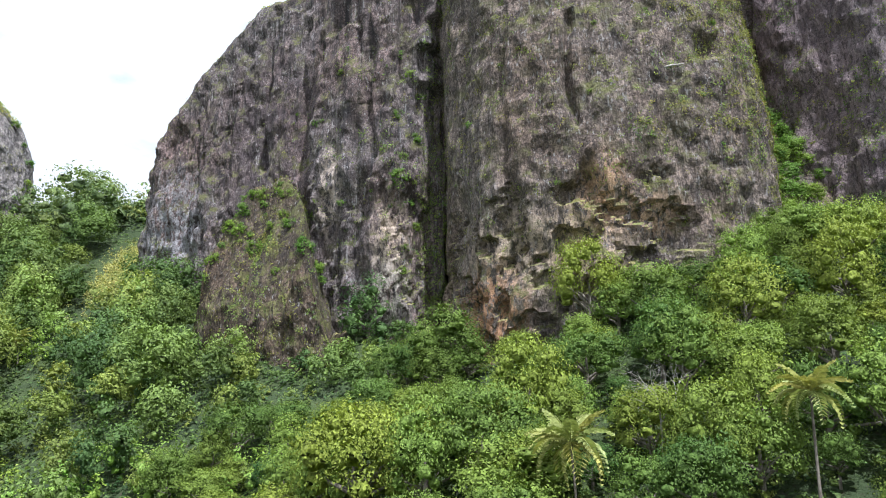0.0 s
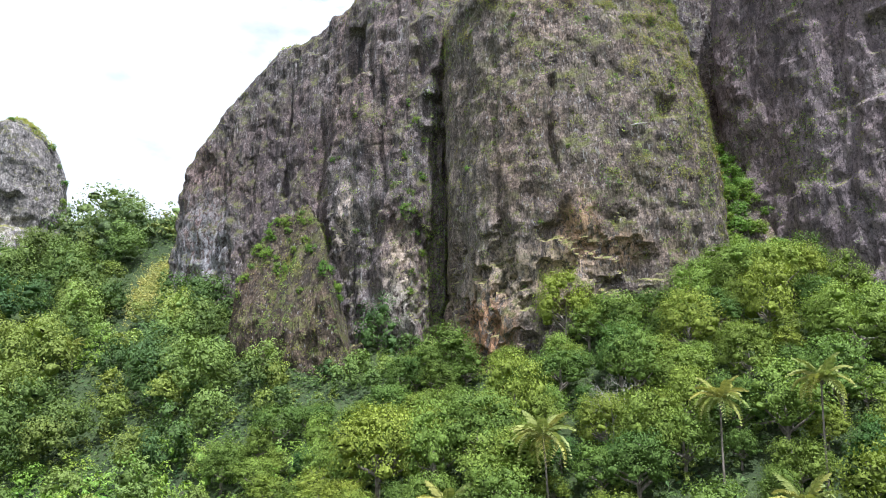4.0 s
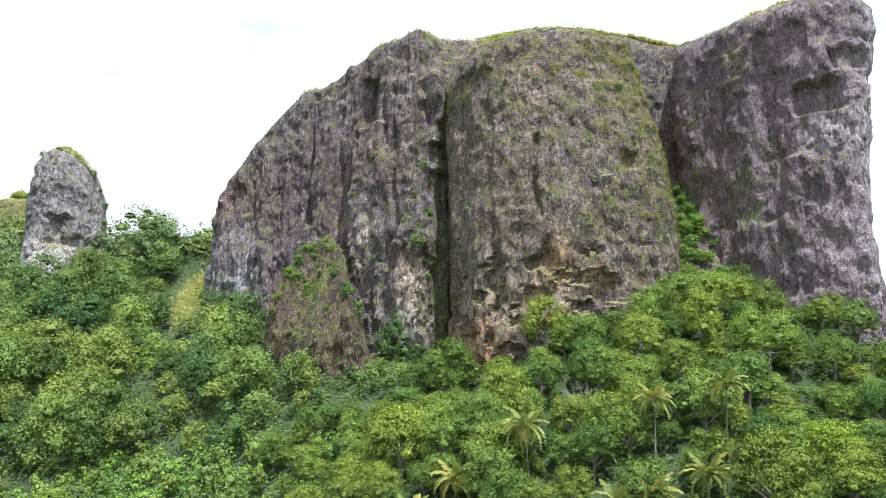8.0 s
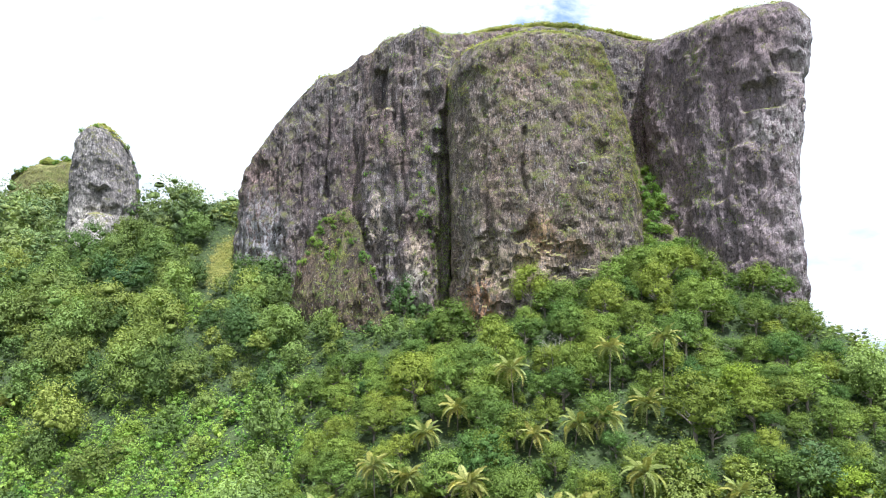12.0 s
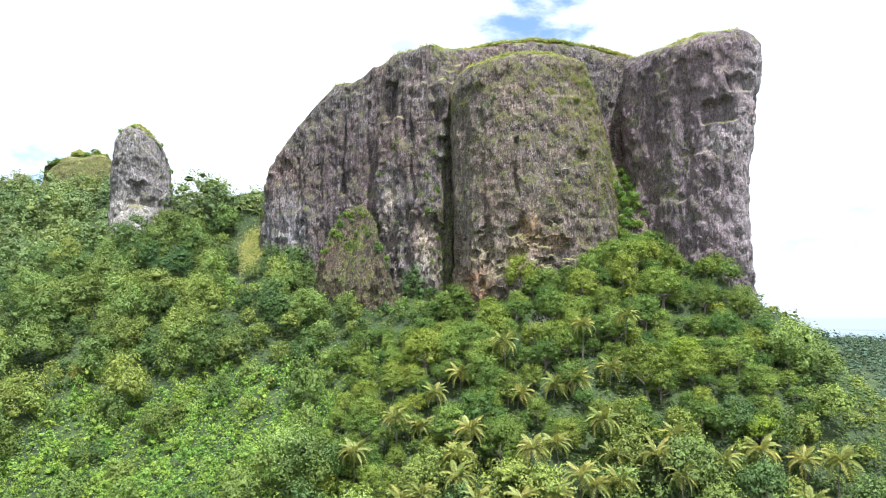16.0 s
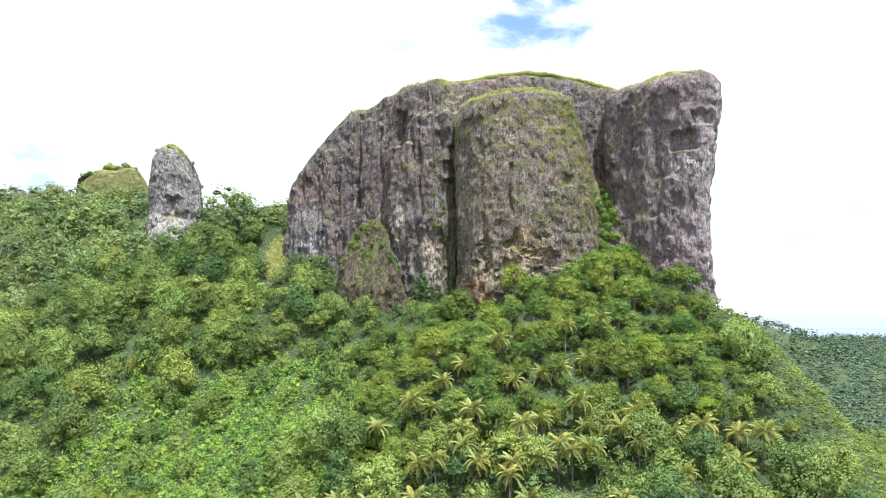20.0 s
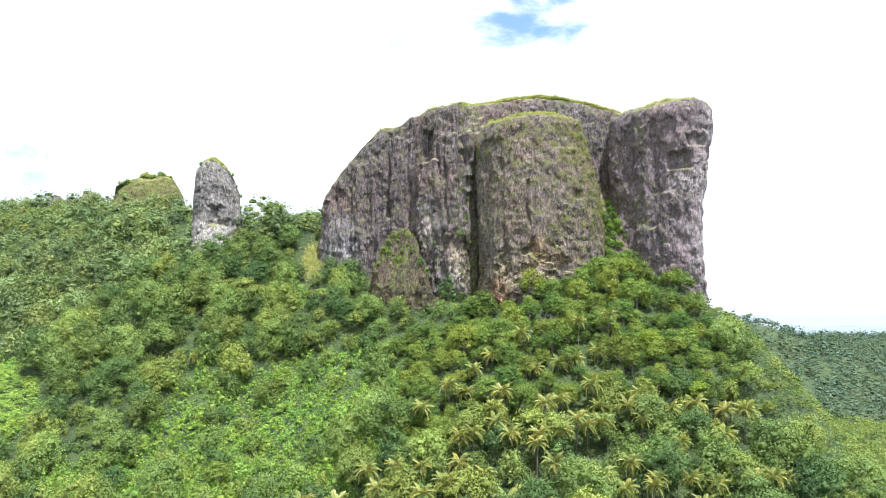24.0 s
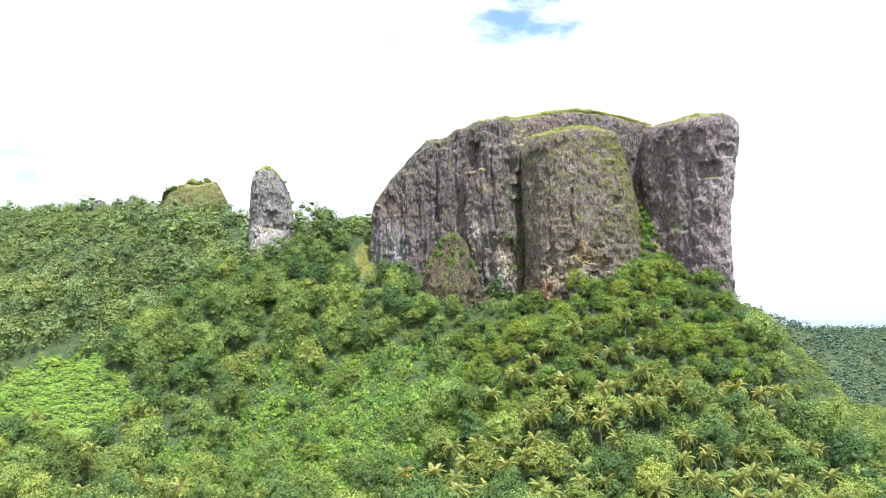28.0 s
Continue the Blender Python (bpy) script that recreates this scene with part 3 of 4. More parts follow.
LOBE = [(-1, 176), (1, 158), (7, 144), (19, 136), (34, 133), (52, 134), (68, 138), (75, 147), (77, 162), (72, 184), (36, 190), (4, 188)]
TOWER = [(83, 170), (96, 148), (111, 127), (121, 121), (133, 125), (141, 138), (141, 160), (124, 192), (98, 192)]
BUTTRESS = [(-80, 216), (-72, 192), (-50, 172), (-30, 160), (-20, 164), (-24, 186), (-44, 206), (-60, 224)]
GULLY = [(68, 152), (80, 146), (93, 148), (100, 160), (98, 178), (70, 180)]
PINNACLE = [(-216, 284), (-213, 268), (-203, 261), (-186, 264), (-177, 276), (-180, 294), (-198, 300), (-214, 297)]


def dome_top(x, y):
    return np.interp(x, [-112, -101, -88, -75, -65, -49, -43, -31, -20, -8, 0, 20, 45, 60, 76, 88, 100], [182, 193, 207, 222, 229, 232.5, 236, 238, 237.5, 237, 238.5, 244, 246, 243.5, 239, 235, 231]) + 1.6 * vnoise(np.asarray(x, float) / 6.0, 0 * x, 0 * x, 101) * smooth(-10, -60, x)


def dome_inset(nx, ny, z, v):
    return np.where(ny < 0, np.where(nx < -0.25, 0.075, 0.11) * np.maximum(z - 150, 0), 4 * v) + rounded(v, 0.95, 3.5)


def lobe_top(x, y):
    return np.interp(x, [-4, 8, 27, 44, 60, 76], [207, 216, 220.5, 221, 218.5, 215]) + 0.15 * np.maximum(y - 150, 0)


def lobe_inset(nx, ny, z, v):
    side = 15.5 * np.clip((z - 150) / 66, 0, 1) ** 1.4
    front = 10 * np.clip((z - 140) / 80, 0, 1) ** 1.6
    return np.clip(nx, 0, 1) ** 2 * side + np.clip(-ny, 0, 1) ** 2 * front + np.clip(-nx, 0, 1) ** 2 * 1 * v + rounded(v, 0.93, 4.5)


def tower_top(x, y):
    return np.interp(x, [80, 96, 111, 132, 145], [230, 226, 225, 225, 222])


def tower_inset(nx, ny, z, v):
    side = np.interp(z, [100, 139, 165, 187, 210, 226], [8, 11, 7, 4, 0, 3])
    return np.clip(nx, 0, 1) * side + np.clip(-ny, 0, 1) * 0.05 * np.maximum(z - 120, 0) * (1 - smooth(-0.1, 0.7, nx)) + rounded(v, 0.95, 5)


def butt_top(x, y):
    x, y = np.asarray(x, float), np.asarray(y, float)
    ramp = 108 + 3.1 * ((x + 52) * 0.55 + (y - 172) * 0.83) + 15.0 * fbm(x / 7, y / 7, 0.0, 5, 88)
    crest = np.interp(x, [-73, -68, -62, -56, -48, -41, -37, -33, -27], [104, 124, 141, 148, 152, 150, 141, 126, 106]) + 7.0 * fbm(x / 5, y / 9, 2.0, 4, 89)
    return np.minimum(crest, np.maximum(ramp, 102))


def pin_top(x, y):
    return 219 - 0.04 * (x + 203) ** 2


def build_rocks():
    mountain = tagged(new("rock_mountain"), "massive brown basalt crag with fluted walls and mossy ledges above the forest", "rock")
    mountain.location = (0, 0, 0)
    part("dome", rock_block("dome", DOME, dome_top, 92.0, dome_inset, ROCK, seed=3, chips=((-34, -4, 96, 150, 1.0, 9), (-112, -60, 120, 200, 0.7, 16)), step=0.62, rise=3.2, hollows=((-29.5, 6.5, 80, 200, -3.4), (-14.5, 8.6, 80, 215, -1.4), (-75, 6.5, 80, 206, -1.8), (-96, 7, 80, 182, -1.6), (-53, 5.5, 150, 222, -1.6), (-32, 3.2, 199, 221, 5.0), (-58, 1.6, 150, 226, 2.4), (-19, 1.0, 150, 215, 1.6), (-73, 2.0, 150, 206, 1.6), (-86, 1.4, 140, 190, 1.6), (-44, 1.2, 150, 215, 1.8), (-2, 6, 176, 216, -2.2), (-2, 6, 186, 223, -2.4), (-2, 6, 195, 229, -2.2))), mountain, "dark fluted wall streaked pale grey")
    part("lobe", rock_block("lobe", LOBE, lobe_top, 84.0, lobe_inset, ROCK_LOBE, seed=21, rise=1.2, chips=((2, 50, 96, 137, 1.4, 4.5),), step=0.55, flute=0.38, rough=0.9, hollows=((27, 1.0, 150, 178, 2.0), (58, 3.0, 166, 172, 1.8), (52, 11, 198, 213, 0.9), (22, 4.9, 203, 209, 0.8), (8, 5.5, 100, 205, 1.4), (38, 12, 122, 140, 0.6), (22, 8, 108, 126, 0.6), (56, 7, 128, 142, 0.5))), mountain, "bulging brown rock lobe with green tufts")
    part("tower", rock_block("tower", TOWER, tower_top, 80.0, tower_inset, ROCK_TOWER, seed=37, chips=((104, 150, 84, 200, 0.55, 12),), step=0.58, flute=0.5, rough=0.95, hollows=((116, 6.0, 183, 193, 4.2), (124, 5.5, 196, 203, 1.8), (128, 9, 80, 186, -0.5), (99, 8, 80, 150, -1.2), (108, 6, 170, 214, 1.4), (105, 1.2, 120, 215, 1.5))), mountain, "purple brown tower, its right flank coloured pale grey as if sunlit")
    part("buttress", rock_block("buttress", BUTTRESS, butt_top, 90.0, lambda nx, ny, z, v: 0.5 * v, ROCK_RAMP, seed=53, cap=44, rise=0.0, caprough=4.0), mountain, "low mossy buttress at the foot of the wall")
    part("gully", rock_block("gully", GULLY, lambda x, y: 127 + 1.75 * np.maximum(y - 148, 0), 90.0, lambda nx, ny, z, v: 1.5 * v, ROCK_LOBE, seed=57, cap=8, rise=0.5), mountain, "steep overgrown gully between the walls")
    pin = new("rock_pinnacle", rock_block("rock_pinnacle", PINNACLE, pin_top, 138.0, lambda nx, ny, z, v: np.clip(nx, 0, 1) * np.interp(z, [160, 178, 196, 216], [0, 1, 6, 9]) + np.clip(-nx, 0, 1) * 3 * v**3 + rounded(v, 0.8, 6.5), ROCK_PALE, seed=71, cap=10, rise=3.0, flute=0.5, hollows=((-193, 4.9, 167, 182, 4.0), (-187, 4.0, 158, 171, 3.0), (-198, 3.0, 160, 170, 1.5))))
    part("foot", rock_block("foot", [(-214, 272), (-207, 259), (-191, 257), (-181, 267), (-186, 282), (-206, 284)], lambda x, y: 163 + 0.25 * (x + 205) + 3 * fbm(np.asarray(x) / 5, np.asarray(y) / 5, 1.0, 3, 73), 134.0, lambda nx, ny, z, v: 1.5 * v + rounded(v, 0.7, 4), ROCK_PALE, seed=75, cap=8, rise=1.0, flute=0.6), pin, "bleached foot of bare rock")
    tagged(pin, "pale grey rock pinnacle standing on the forested ridge", "rock")


build_rocks()


def inside(ring, x, y):
    """Which points lie within a closed outline."""
    r = np.zeros(np.shape(x), bool)
    x1, y1 = ring[:, 0], ring[:, 1]
    x2, y2 = np.roll(x1, -1), np.roll(y1, -1)
    for a, b, c, d in zip(x1[::4], y1[::4], np.roll(x1[::4], -1), np.roll(y1[::4], -1)):
        hit = ((b > y) != (d > y)) & (x < (c - a) * (y - b) / (d - b + 1e-12) + a)
        r ^= hit
    return r


def on_rock(x, y):
    r = np.zeros(np.shape(x), bool)
    for name in ROCKS:
        r |= inside(ROCKS[name][0], x, y)
    return r


# ---- trees ----
def crown(rng, n, size, lobes=16, flat=0.62, per=6, spread=0.09):
    """Places, outward ways and leaves of a crown of radius 1 about the origin: boughs, twigs on them, leaves in tufts on those."""
    th = np.arange(lobes) * 2.39996 + rng.normal(0, 0.3, lobes)
    up = np.linspace(-0.5, 1.0, lobes) + rng.normal(0, 0.08, lobes)
    side = np.sqrt(np.clip(1 - np.clip(up, -1, 1) ** 2 * 0.85, 0.05, 1))
    rad = rng.uniform(0.5, 0.78, lobes)
    c = np.stack([np.cos(th) * side * rad, np.sin(th) * side * rad, up * flat * rad * 1.25], -1)
    r = rng.uniform(0.26, 0.44, lobes) * (18 / lobes) ** 0.25
    w = r**2 / np.sum(r**2)
    m = n // per
    k = rng.choice(lobes, m, p=w)
    o = rng.normal(0, 1, (m, 3))
    o[:, 2] = np.abs(o[:, 2]) - 0.3
    o /= np.linalg.norm(o, axis=1, keepdims=True)
    tw = c[k] + o * (r[k] * rng.uniform(0.75, 1.1, m))[:, None] * [1, 1, 0.75]
    p = np.repeat(tw, per, 0) + rng.normal(0, spread, (m * per, 3)) * [1, 1, 0.6]
    return p, np.repeat(o, per, 0), (c, r), c


def ico_sphere():
    """Vertices and triangles of a small round clump, 42 corners."""
    bm = bmesh.new()
    bmesh.ops.create_icosphere(bm, subdivisions=2, radius=1.0)
    v = np.array([p.co[:] for p in bm.verts])
    f = np.array([[c.index for c in t.verts] for t in bm.faces])
    bm.free()
    bm = bmesh.new()
    bmesh.ops.create_icosphere(bm, subdivisions=1, radius=1.0)
    v1 = np.array([p.co[:] for p in bm.verts])
    f1 = np.array([[c.index for c in t.verts] for t in bm.faces])
    bm.free()
    return (v1, f1), (v, f)


CLUMPS = ico_sphere()


def bough_masses(rng, c, r, fine, low=0.62):
    """The close inner foliage of each bough: an uneven clump. Returns corners, triangles, ways they face."""
    v, f = CLUMPS[1 if fine else 0]
    n, k = len(c), len(v)
    size = r[:, None, None] * rng.uniform(0.3, 0.6, (n, k, 1))
    p = c[:, None] - r[:, None, None] * [0, 0, 0.24] + v[None] * size * [1, 1, low]
    t = (np.arange(n)[:, None, None] * k + f[None]).reshape(-1, 3)
    w = np.tile(v, (n, 1)) + rng.normal(0, 0.5, (n * k, 3))
    return p.reshape(-1, 3), t, w / np.linalg.norm(w, axis=1, keepdims=True)


def tree_meshes(seed, mat, leaf=0.085, n=1500, flat=0.62, lobes=18, h=0.95):
    """Trunk with limbs, and crown, of a tree with a crown of radius 1 whose middle is h above the ground."""
    rng = np.random.default_rng(seed)
    p, o, (lc, lr), c = crown(rng, n, leaf, lobes, flat)
    sv, st = sprigs(rng, p + [0, 0, h], o, leaf * 1.15, 0.3, 0.36)
    mid = np.array([0, 0, h - 0.25])
    ways = [np.repeat(facing_out(rng, p + [0, 0, h], o, mid, flat), 3, 0)]
    # close foliage within each bough
    bv, bt, bw = bough_masses(rng, lc + [0, 0, h], lr, True)
    cm = mesh_of("crown", np.concatenate([sv, bv]), None, mat, tris=np.concatenate([st, bt + len(sv)]), normals=np.concatenate(ways + [bw]))
    pieces = [tube([(0, 0, -0.6), (0.02, 0.01, 0.3), (0.0, 0.03, 0.6), (0.01, 0.0, h)], [0.075, 0.06, 0.05, 0.02])]
    for e in c[:9]:
        a = np.array([0, 0, rng.uniform(0.3, 0.7)])
        b = e + [0, 0, h]
        m = a * 0.5 + b * 0.5 + rng.normal(0, 0.05, 3)
        pieces.append(tube([a, m, b], [0.035, 0.024, 0.008], 5))
    tv, tq = join(pieces)
    return mesh_of("trunk", tv, tq, BARK, smooth_faces=True), cm


def spine_side(x, y):
    """How far a point lies on the viewer's side of the ridge line (metres, minus behind)."""
    best, side = np.full(np.shape(x), 1e9), np.zeros(np.shape(x))
    for (x0, y0, *_), (x1, y1, *_) in zip(SPINE[:-1], SPINE[1:]):
        dx, dy = x1 - x0, y1 - y0
        t = np.clip(((x - x0) * dx + (y - y0) * dy) / (dx * dx + dy * dy), 0, 1)
        d = np.hypot(x - x0 - t * dx, y - y0 - t * dy)
        s = np.where((dx * (y - y0) - dy * (x - x0)) < 0, d, -d)
        near = d < best
        best, side = np.where(near, d, best), np.where(near, s, side)
    return side


def scatter(x0, x1, y0, y1, step, seed):
    rng = np.random.default_rng(seed)
    gx, gy = np.meshgrid(np.arange(x0, x1, step), np.arange(y0, y1, step * 0.87))
    gx = gx + (np.arange(gx.shape[0]) % 2)[:, None] * step / 2
    x = (gx + rng.uniform(-0.36, 0.36, gx.shape) * step).ravel()
    y = (gy + rng.uniform(-0.36, 0.36, gx.shape) * step).ravel()
    return x, y, rng


NEAR = (-58, 112, 48, 142)     # the stretch of slope below the crag whose trees stand singly


def in_near(x, y):
    """Whether a tree stands in the near stretch, whose left border winds."""
    return (x > NEAR[0] + 12 + 18 * fbm(x / 30, y / 24, 0.0, 3, 83)) & (x < NEAR[1]) & (y > NEAR[2]) & (y < NEAR[3])


def meadow(x, y):
    """An open field of low creepers: 0 to 1."""
    u, w = (x + 312) * -0.72 + (y - 168) * 0.69, (x + 312) * 0.69 + (y - 168) * 0.72
    return smooth(1.15, 0.85, np.hypot(u / 82, w / 30) + 0.25 * fbm(x / 20, y / 20, 0.0, 2, 79))


def low_growth(x, y):
    """Where climbers smother the slope and tall trees are few: 0 to 1."""
    a = np.exp(-(((x + 120) / 75) ** 2 + ((y - 85) / 62) ** 2)) + 1.1 * meadow(x, y)
    return np.clip(1.35 * a + 0.45 * fbm(x / 40, y / 40, 0.0, 3, 77) - 0.1, 0, 1)


def in_sight(x, y):
    return (np.hypot((x + 115) / 11, (y - 241) / 23) > 1) & (x > -95 - (y + 300) * 0.66) & (x < -40 + (y + 300) * 0.76) & (spine_side(x, y) > -16) & ~on_rock(x, y)


KNOWN_PALMS = [(16, 85, 89), (57, 78, 100), (43, 82, 95), (-121, 197, 110), (0, 87, 78), (-8, 82, 70), (18, 70, 68), (50, 72, 77), (30, 69, 72), (97, 37, 46), (-167, 150, 74),
               (-79, 6, 29), (-233, 47, 38), (106, 7, 31), (30, 13, 27), (-14, 70, 60), (38, 69, 72)]   # x, y, height of the heart


# palms of the lower grove: x, y
GROVE = [(-22, 67), (3, 52), (40, 45), (-35, 59), (-5, 45), (26, 38), (53, 33), (29, 28), (33, 25), (42, 27), (56, 25), (82, 32), (-18, 33), (-13, 32), (12, 25), (-36, 35),
         (65, 14), (-46, 25), (15, 9), (63, 6), (32, 0), (45, 4), (-56, 23), (53, -3), (65, -4), (73, -7), (-21, 16), (-35, 2), (-27, 7), (94, -4), (8, -15), (27, -22),
         (38, -23), (-52, 11), (-66, 68), (-68, -1), (-302, 124), (-212, -7), (-203, -5), (-188, -4), (-170, -6), (-56, -21), (-47, -30), (-26, -25), (46, -29), (19, -36)]


def build_trees():
    kinds = []
    for s in range(5):
        kinds.append((tree_meshes(100 + s, LEAF, 0.052, 4300, 0.80, 24), "broad crowned tree with bright green leaves on the slope"))
    for s in range(2):
        kinds.append((tree_meshes(120 + s, LEAF_DARK, 0.046, 4800, 0.55, 26), "spreading tree with dark blue green fine leaves"))
    x, y, rng = scatter(NEAR[0], NEAR[1], NEAR[2], NEAR[3], 7.6, 9)
    keep = ~on_rock(x, y) & (spine_side(x, y) > 1)
    for px, py, _ in KNOWN_PALMS[:10]:
        keep &= np.hypot(x - px, y - py + 4) > 6.0
    x, y = x[keep], y[keep]
    z = ground(x, y)
    stands = in_near(x, y)
    for i in range(len(x)):
        k = rng.integers(0, 5) if rng.random() < 0.86 else rng.integers(5, 7)
        r = min(9.0, 4.6 * math.exp(rng.normal(0, 0.28)))
        hgt = rng.uniform(0.8, 1.4)
        m = Matrix.LocRotScale((x[i], y[i], z[i]), Euler((0, 0, rng.uniform(0, 6.28))), (r, r, r * hgt))
        if not stands[i]:
            continue
        (tm, cm), label = kinds[k]
        t = new("tree", tm)
        t.matrix_basis = m
        tagged(t, label, "tree", "trees on the slope below the crag")
        part("crown", cm, t)
    return len(x)


def stuff_crowns(name, label, cat, x, y, z, r, hgt, count, leaf, mat, seed, tint, lobes=10):
    """Many far crowns joined into one mesh."""
    rng = np.random.default_rng(seed)
    steps = (0.55, 0.8, 1.1, 1.5, 2.1)
    shapes = [[crown(np.random.default_rng(seed + 50 + s + 9 * j), int(count * f), 1.0, lobes, 0.8, 4, 0.09) for s in range(6)] for j, f in enumerate(steps)]
    level = np.searchsorted(np.array(steps[1:]) * 0.95, (r / np.mean(r)) ** 2)
    vs, ss, ts, tt, ws, wb, bs, base = [], [], [], [], [], [], [], 0
    for i in range(len(x)):
        p, o, (lc, lr), _ = shapes[level[i]][rng.integers(0, 6)]
        a = rng.uniform(0, 6.28)
        ca, sa = np.cos(a), np.sin(a)
        rot = np.array([[ca, sa, 0], [-sa, ca, 0], [0, 0, 1]])
        pp, oo = p @ rot, o @ rot
        size, at = np.array([r[i], r[i], r[i] * hgt[i]]), np.array([x[i], y[i], z[i]])
        big = leaf * (0.75 + 0.05 * r[i])
        v, _ = sprigs(rng, pp * size + at, oo, big, 0.25, 0.3)
        ss.append(v)
        tt.append(np.full(len(v), tint[i]))
        mid = at - [0, 0, 0.25 * r[i]]
        ws.append(np.repeat(facing_out(rng, pp * size + at, oo, mid, hgt[i]), 3, 0))
        bv, bt, bw = bough_masses(rng, (lc @ rot), lr, False)
        vs.append(bv * size + at)
        bs.append(bt + base)
        base += len(bv)
        wb.append(bw)
        ts.append(np.full(len(bv), tint[i]))
    sv = np.concatenate(ss)
    tris = np.concatenate([np.arange(len(sv)).reshape(-1, 3), np.concatenate(bs) + len(sv)])
    me = mesh_of(name, np.concatenate([sv] + vs), None, mat, tris=tris, tint=np.concatenate(tt + ts), normals=np.concatenate(ws + wb))
    ob = new(name, me)
    return tagged(ob, label, cat, kind="stuff")


def build_woods():
    x, y, rng = scatter(-720, 330, -60, 760, 10.4, 15)
    near = in_near(x, y)
    lg = low_growth(x, y)
    keep = in_sight(x, y) & ~near & (rng.random(len(x)) > lg * 0.92) & (meadow(x, y) < 0.3)
    for px, py, _ in KNOWN_PALMS:
        keep &= (np.hypot(x - px, y - py + 5) > 7.0) & ~((np.abs(x - px - 0.36 * (py - y)) < 6.5) & (y < py + 2) & (y > py - 36) & (x < -90))
    for px, py in GROVE:
        keep &= np.hypot(x - px, y - py + 3) > 5.0
    keep &= rng.random(len(x)) > 1.1 * smooth(108, 138, x + 0.3 * (y - 60))
    x, y = x[keep], y[keep]
    z = ground(x, y)
    r = np.minimum(10.5, 5.5 * np.exp(rng.normal(0, 0.36, len(x))))
    hg = rng.uniform(0.85, 1.6, len(x))
    far = (np.hypot(x + 60, y + 250) > 520)
    tint = np.where(rng.random(len(x)) < 0.3, rng.uniform(0, 0.15, len(x)), np.clip(rng.normal(0.55, 0.25, len(x)), 0, 1))
    shade = smooth(110, 170, y) * smooth(-30, -90, x)
    r = r * (1 + 0.2 * shade)
    r = np.where((x > 112) & (y > 100), np.minimum(r, 3.6), r)
    thin = ~far | (rng.random(len(x)) < 0.6)
    x, y, z, r, hg, far, tint = (a[thin] for a in (x, y, z, np.where(far, r * 1.25, r), hg, far, tint))
    a, b = ~far, far
    lift = rng.uniform(-3.5, 3.2, len(x)) + 1.6 * smooth(90, 40, y)
    stuff_crowns("forest", "dense tropical forest canopy on the mountain slope", "forest", x[a], y[a], z[a] + r[a] * 0.95 + lift[a], r[a], hg[a], 1250, 0.76, LEAF_FAR, 31, tint[a], 15)
    # tints start higher here, paling the ridge crowns as haze would
    stuff_crowns("ridge_forest", "forest on the far ridge", "forest", x[b], y[b], z[b] + r[b] * 0.55, r[b] * 1.1, np.minimum(hg[b], 1.1), 400, 1.15, LEAF_RIDGE_HAZED, 33, 0.18 + 0.82 * tint[b], 10)
    # climbers over low scrub
    x2, y2, rng = scatter(-420, 60, -20, 260, 4.6, 19)
    lg = low_growth(x2, y2)
    keep = in_sight(x2, y2) & (rng.random(len(x2)) < 0.25 + lg * 1.2) & (lg > 0.12)
    x2, y2 = x2[keep], y2[keep]
    open_field = meadow(x2, y2)
    r2 = 2.9 * np.exp(rng.normal(0, 0.3, len(x2))) * (1 + 0.25 * open_field)
    stuff_crowns("vine_thicket", "bright green climbing vines smothering low scrub", "vines", x2, y2, ground(x2, y2) + r2 * 0.35, r2, rng.uniform(0.7, 2.0, len(x2)) * (1 - 0.6 * open_field), 230, 0.66, LEAF_VINE, 35, np.maximum(rng.random(len(x2)), open_field), 5)
    # close scrub on the flank that falls away beside the tower
    x4, y4, rng = scatter(96, 300, -30, 300, 6.4, 27)
    keep = in_sight(x4, y4) & ~in_near(x4, y4) & (rng.random(len(x4)) < 0.3 + 0.7 * smooth(100, 135, x4 + 0.35 * (y4 - 40)))
    x4, y4 = x4[keep], y4[keep]
    r4 = rng.uniform(2.8, 4.6, len(x4))
    stuff_crowns("flank_scrub", "soft yellow green scrub covering the falling flank", "scrub", x4, y4, ground(x4, y4) + r4 * 0.5, r4, rng.uniform(0.7, 1.1, len(x4)), 300, 0.45, LEAF_FAR, 39, np.clip(rng.normal(0.38, 0.2, len(x4)) + 0.3 * smooth(125, 165, x4), 0, 1), 10)
    # bushes under and between the trees
    x5, y5, rng = scatter(-170, 125, 20, 210, 5.0, 29)
    keep = in_sight(x5, y5) & (rng.random(len(x5)) < 0.8) & (low_growth(x5, y5) < 0.3)
    x5, y5 = x5[keep], y5[keep]
    r5 = rng.uniform(1.4, 2.7, len(x5))
    stuff_crowns("understorey", "leafy bushes between the trunks of the slope", "bushes", x5, y5, ground(x5, y5) + r5 * rng.uniform(0.3, 1.0, len(x5)), r5, rng.uniform(0.8, 1.3, len(x5)), 170, 0.42, LEAF_FAR, 43, 0.7 * rng.random(len(x5)), 6)
    # far lowland woods
    x3, y3, rng = scatter(200, 1500, 240, 1500, 19, 23)
    keep = (x3 < -40 + (y3 + 300) * 0.78) & (x3 > 100 + y3 * 0.22) & (ground(x3, y3) > 4)
    x3, y3 = x3[keep], y3[keep]
    r3 = 8.5 * np.exp(rng.normal(0, 0.28, len(x3)))
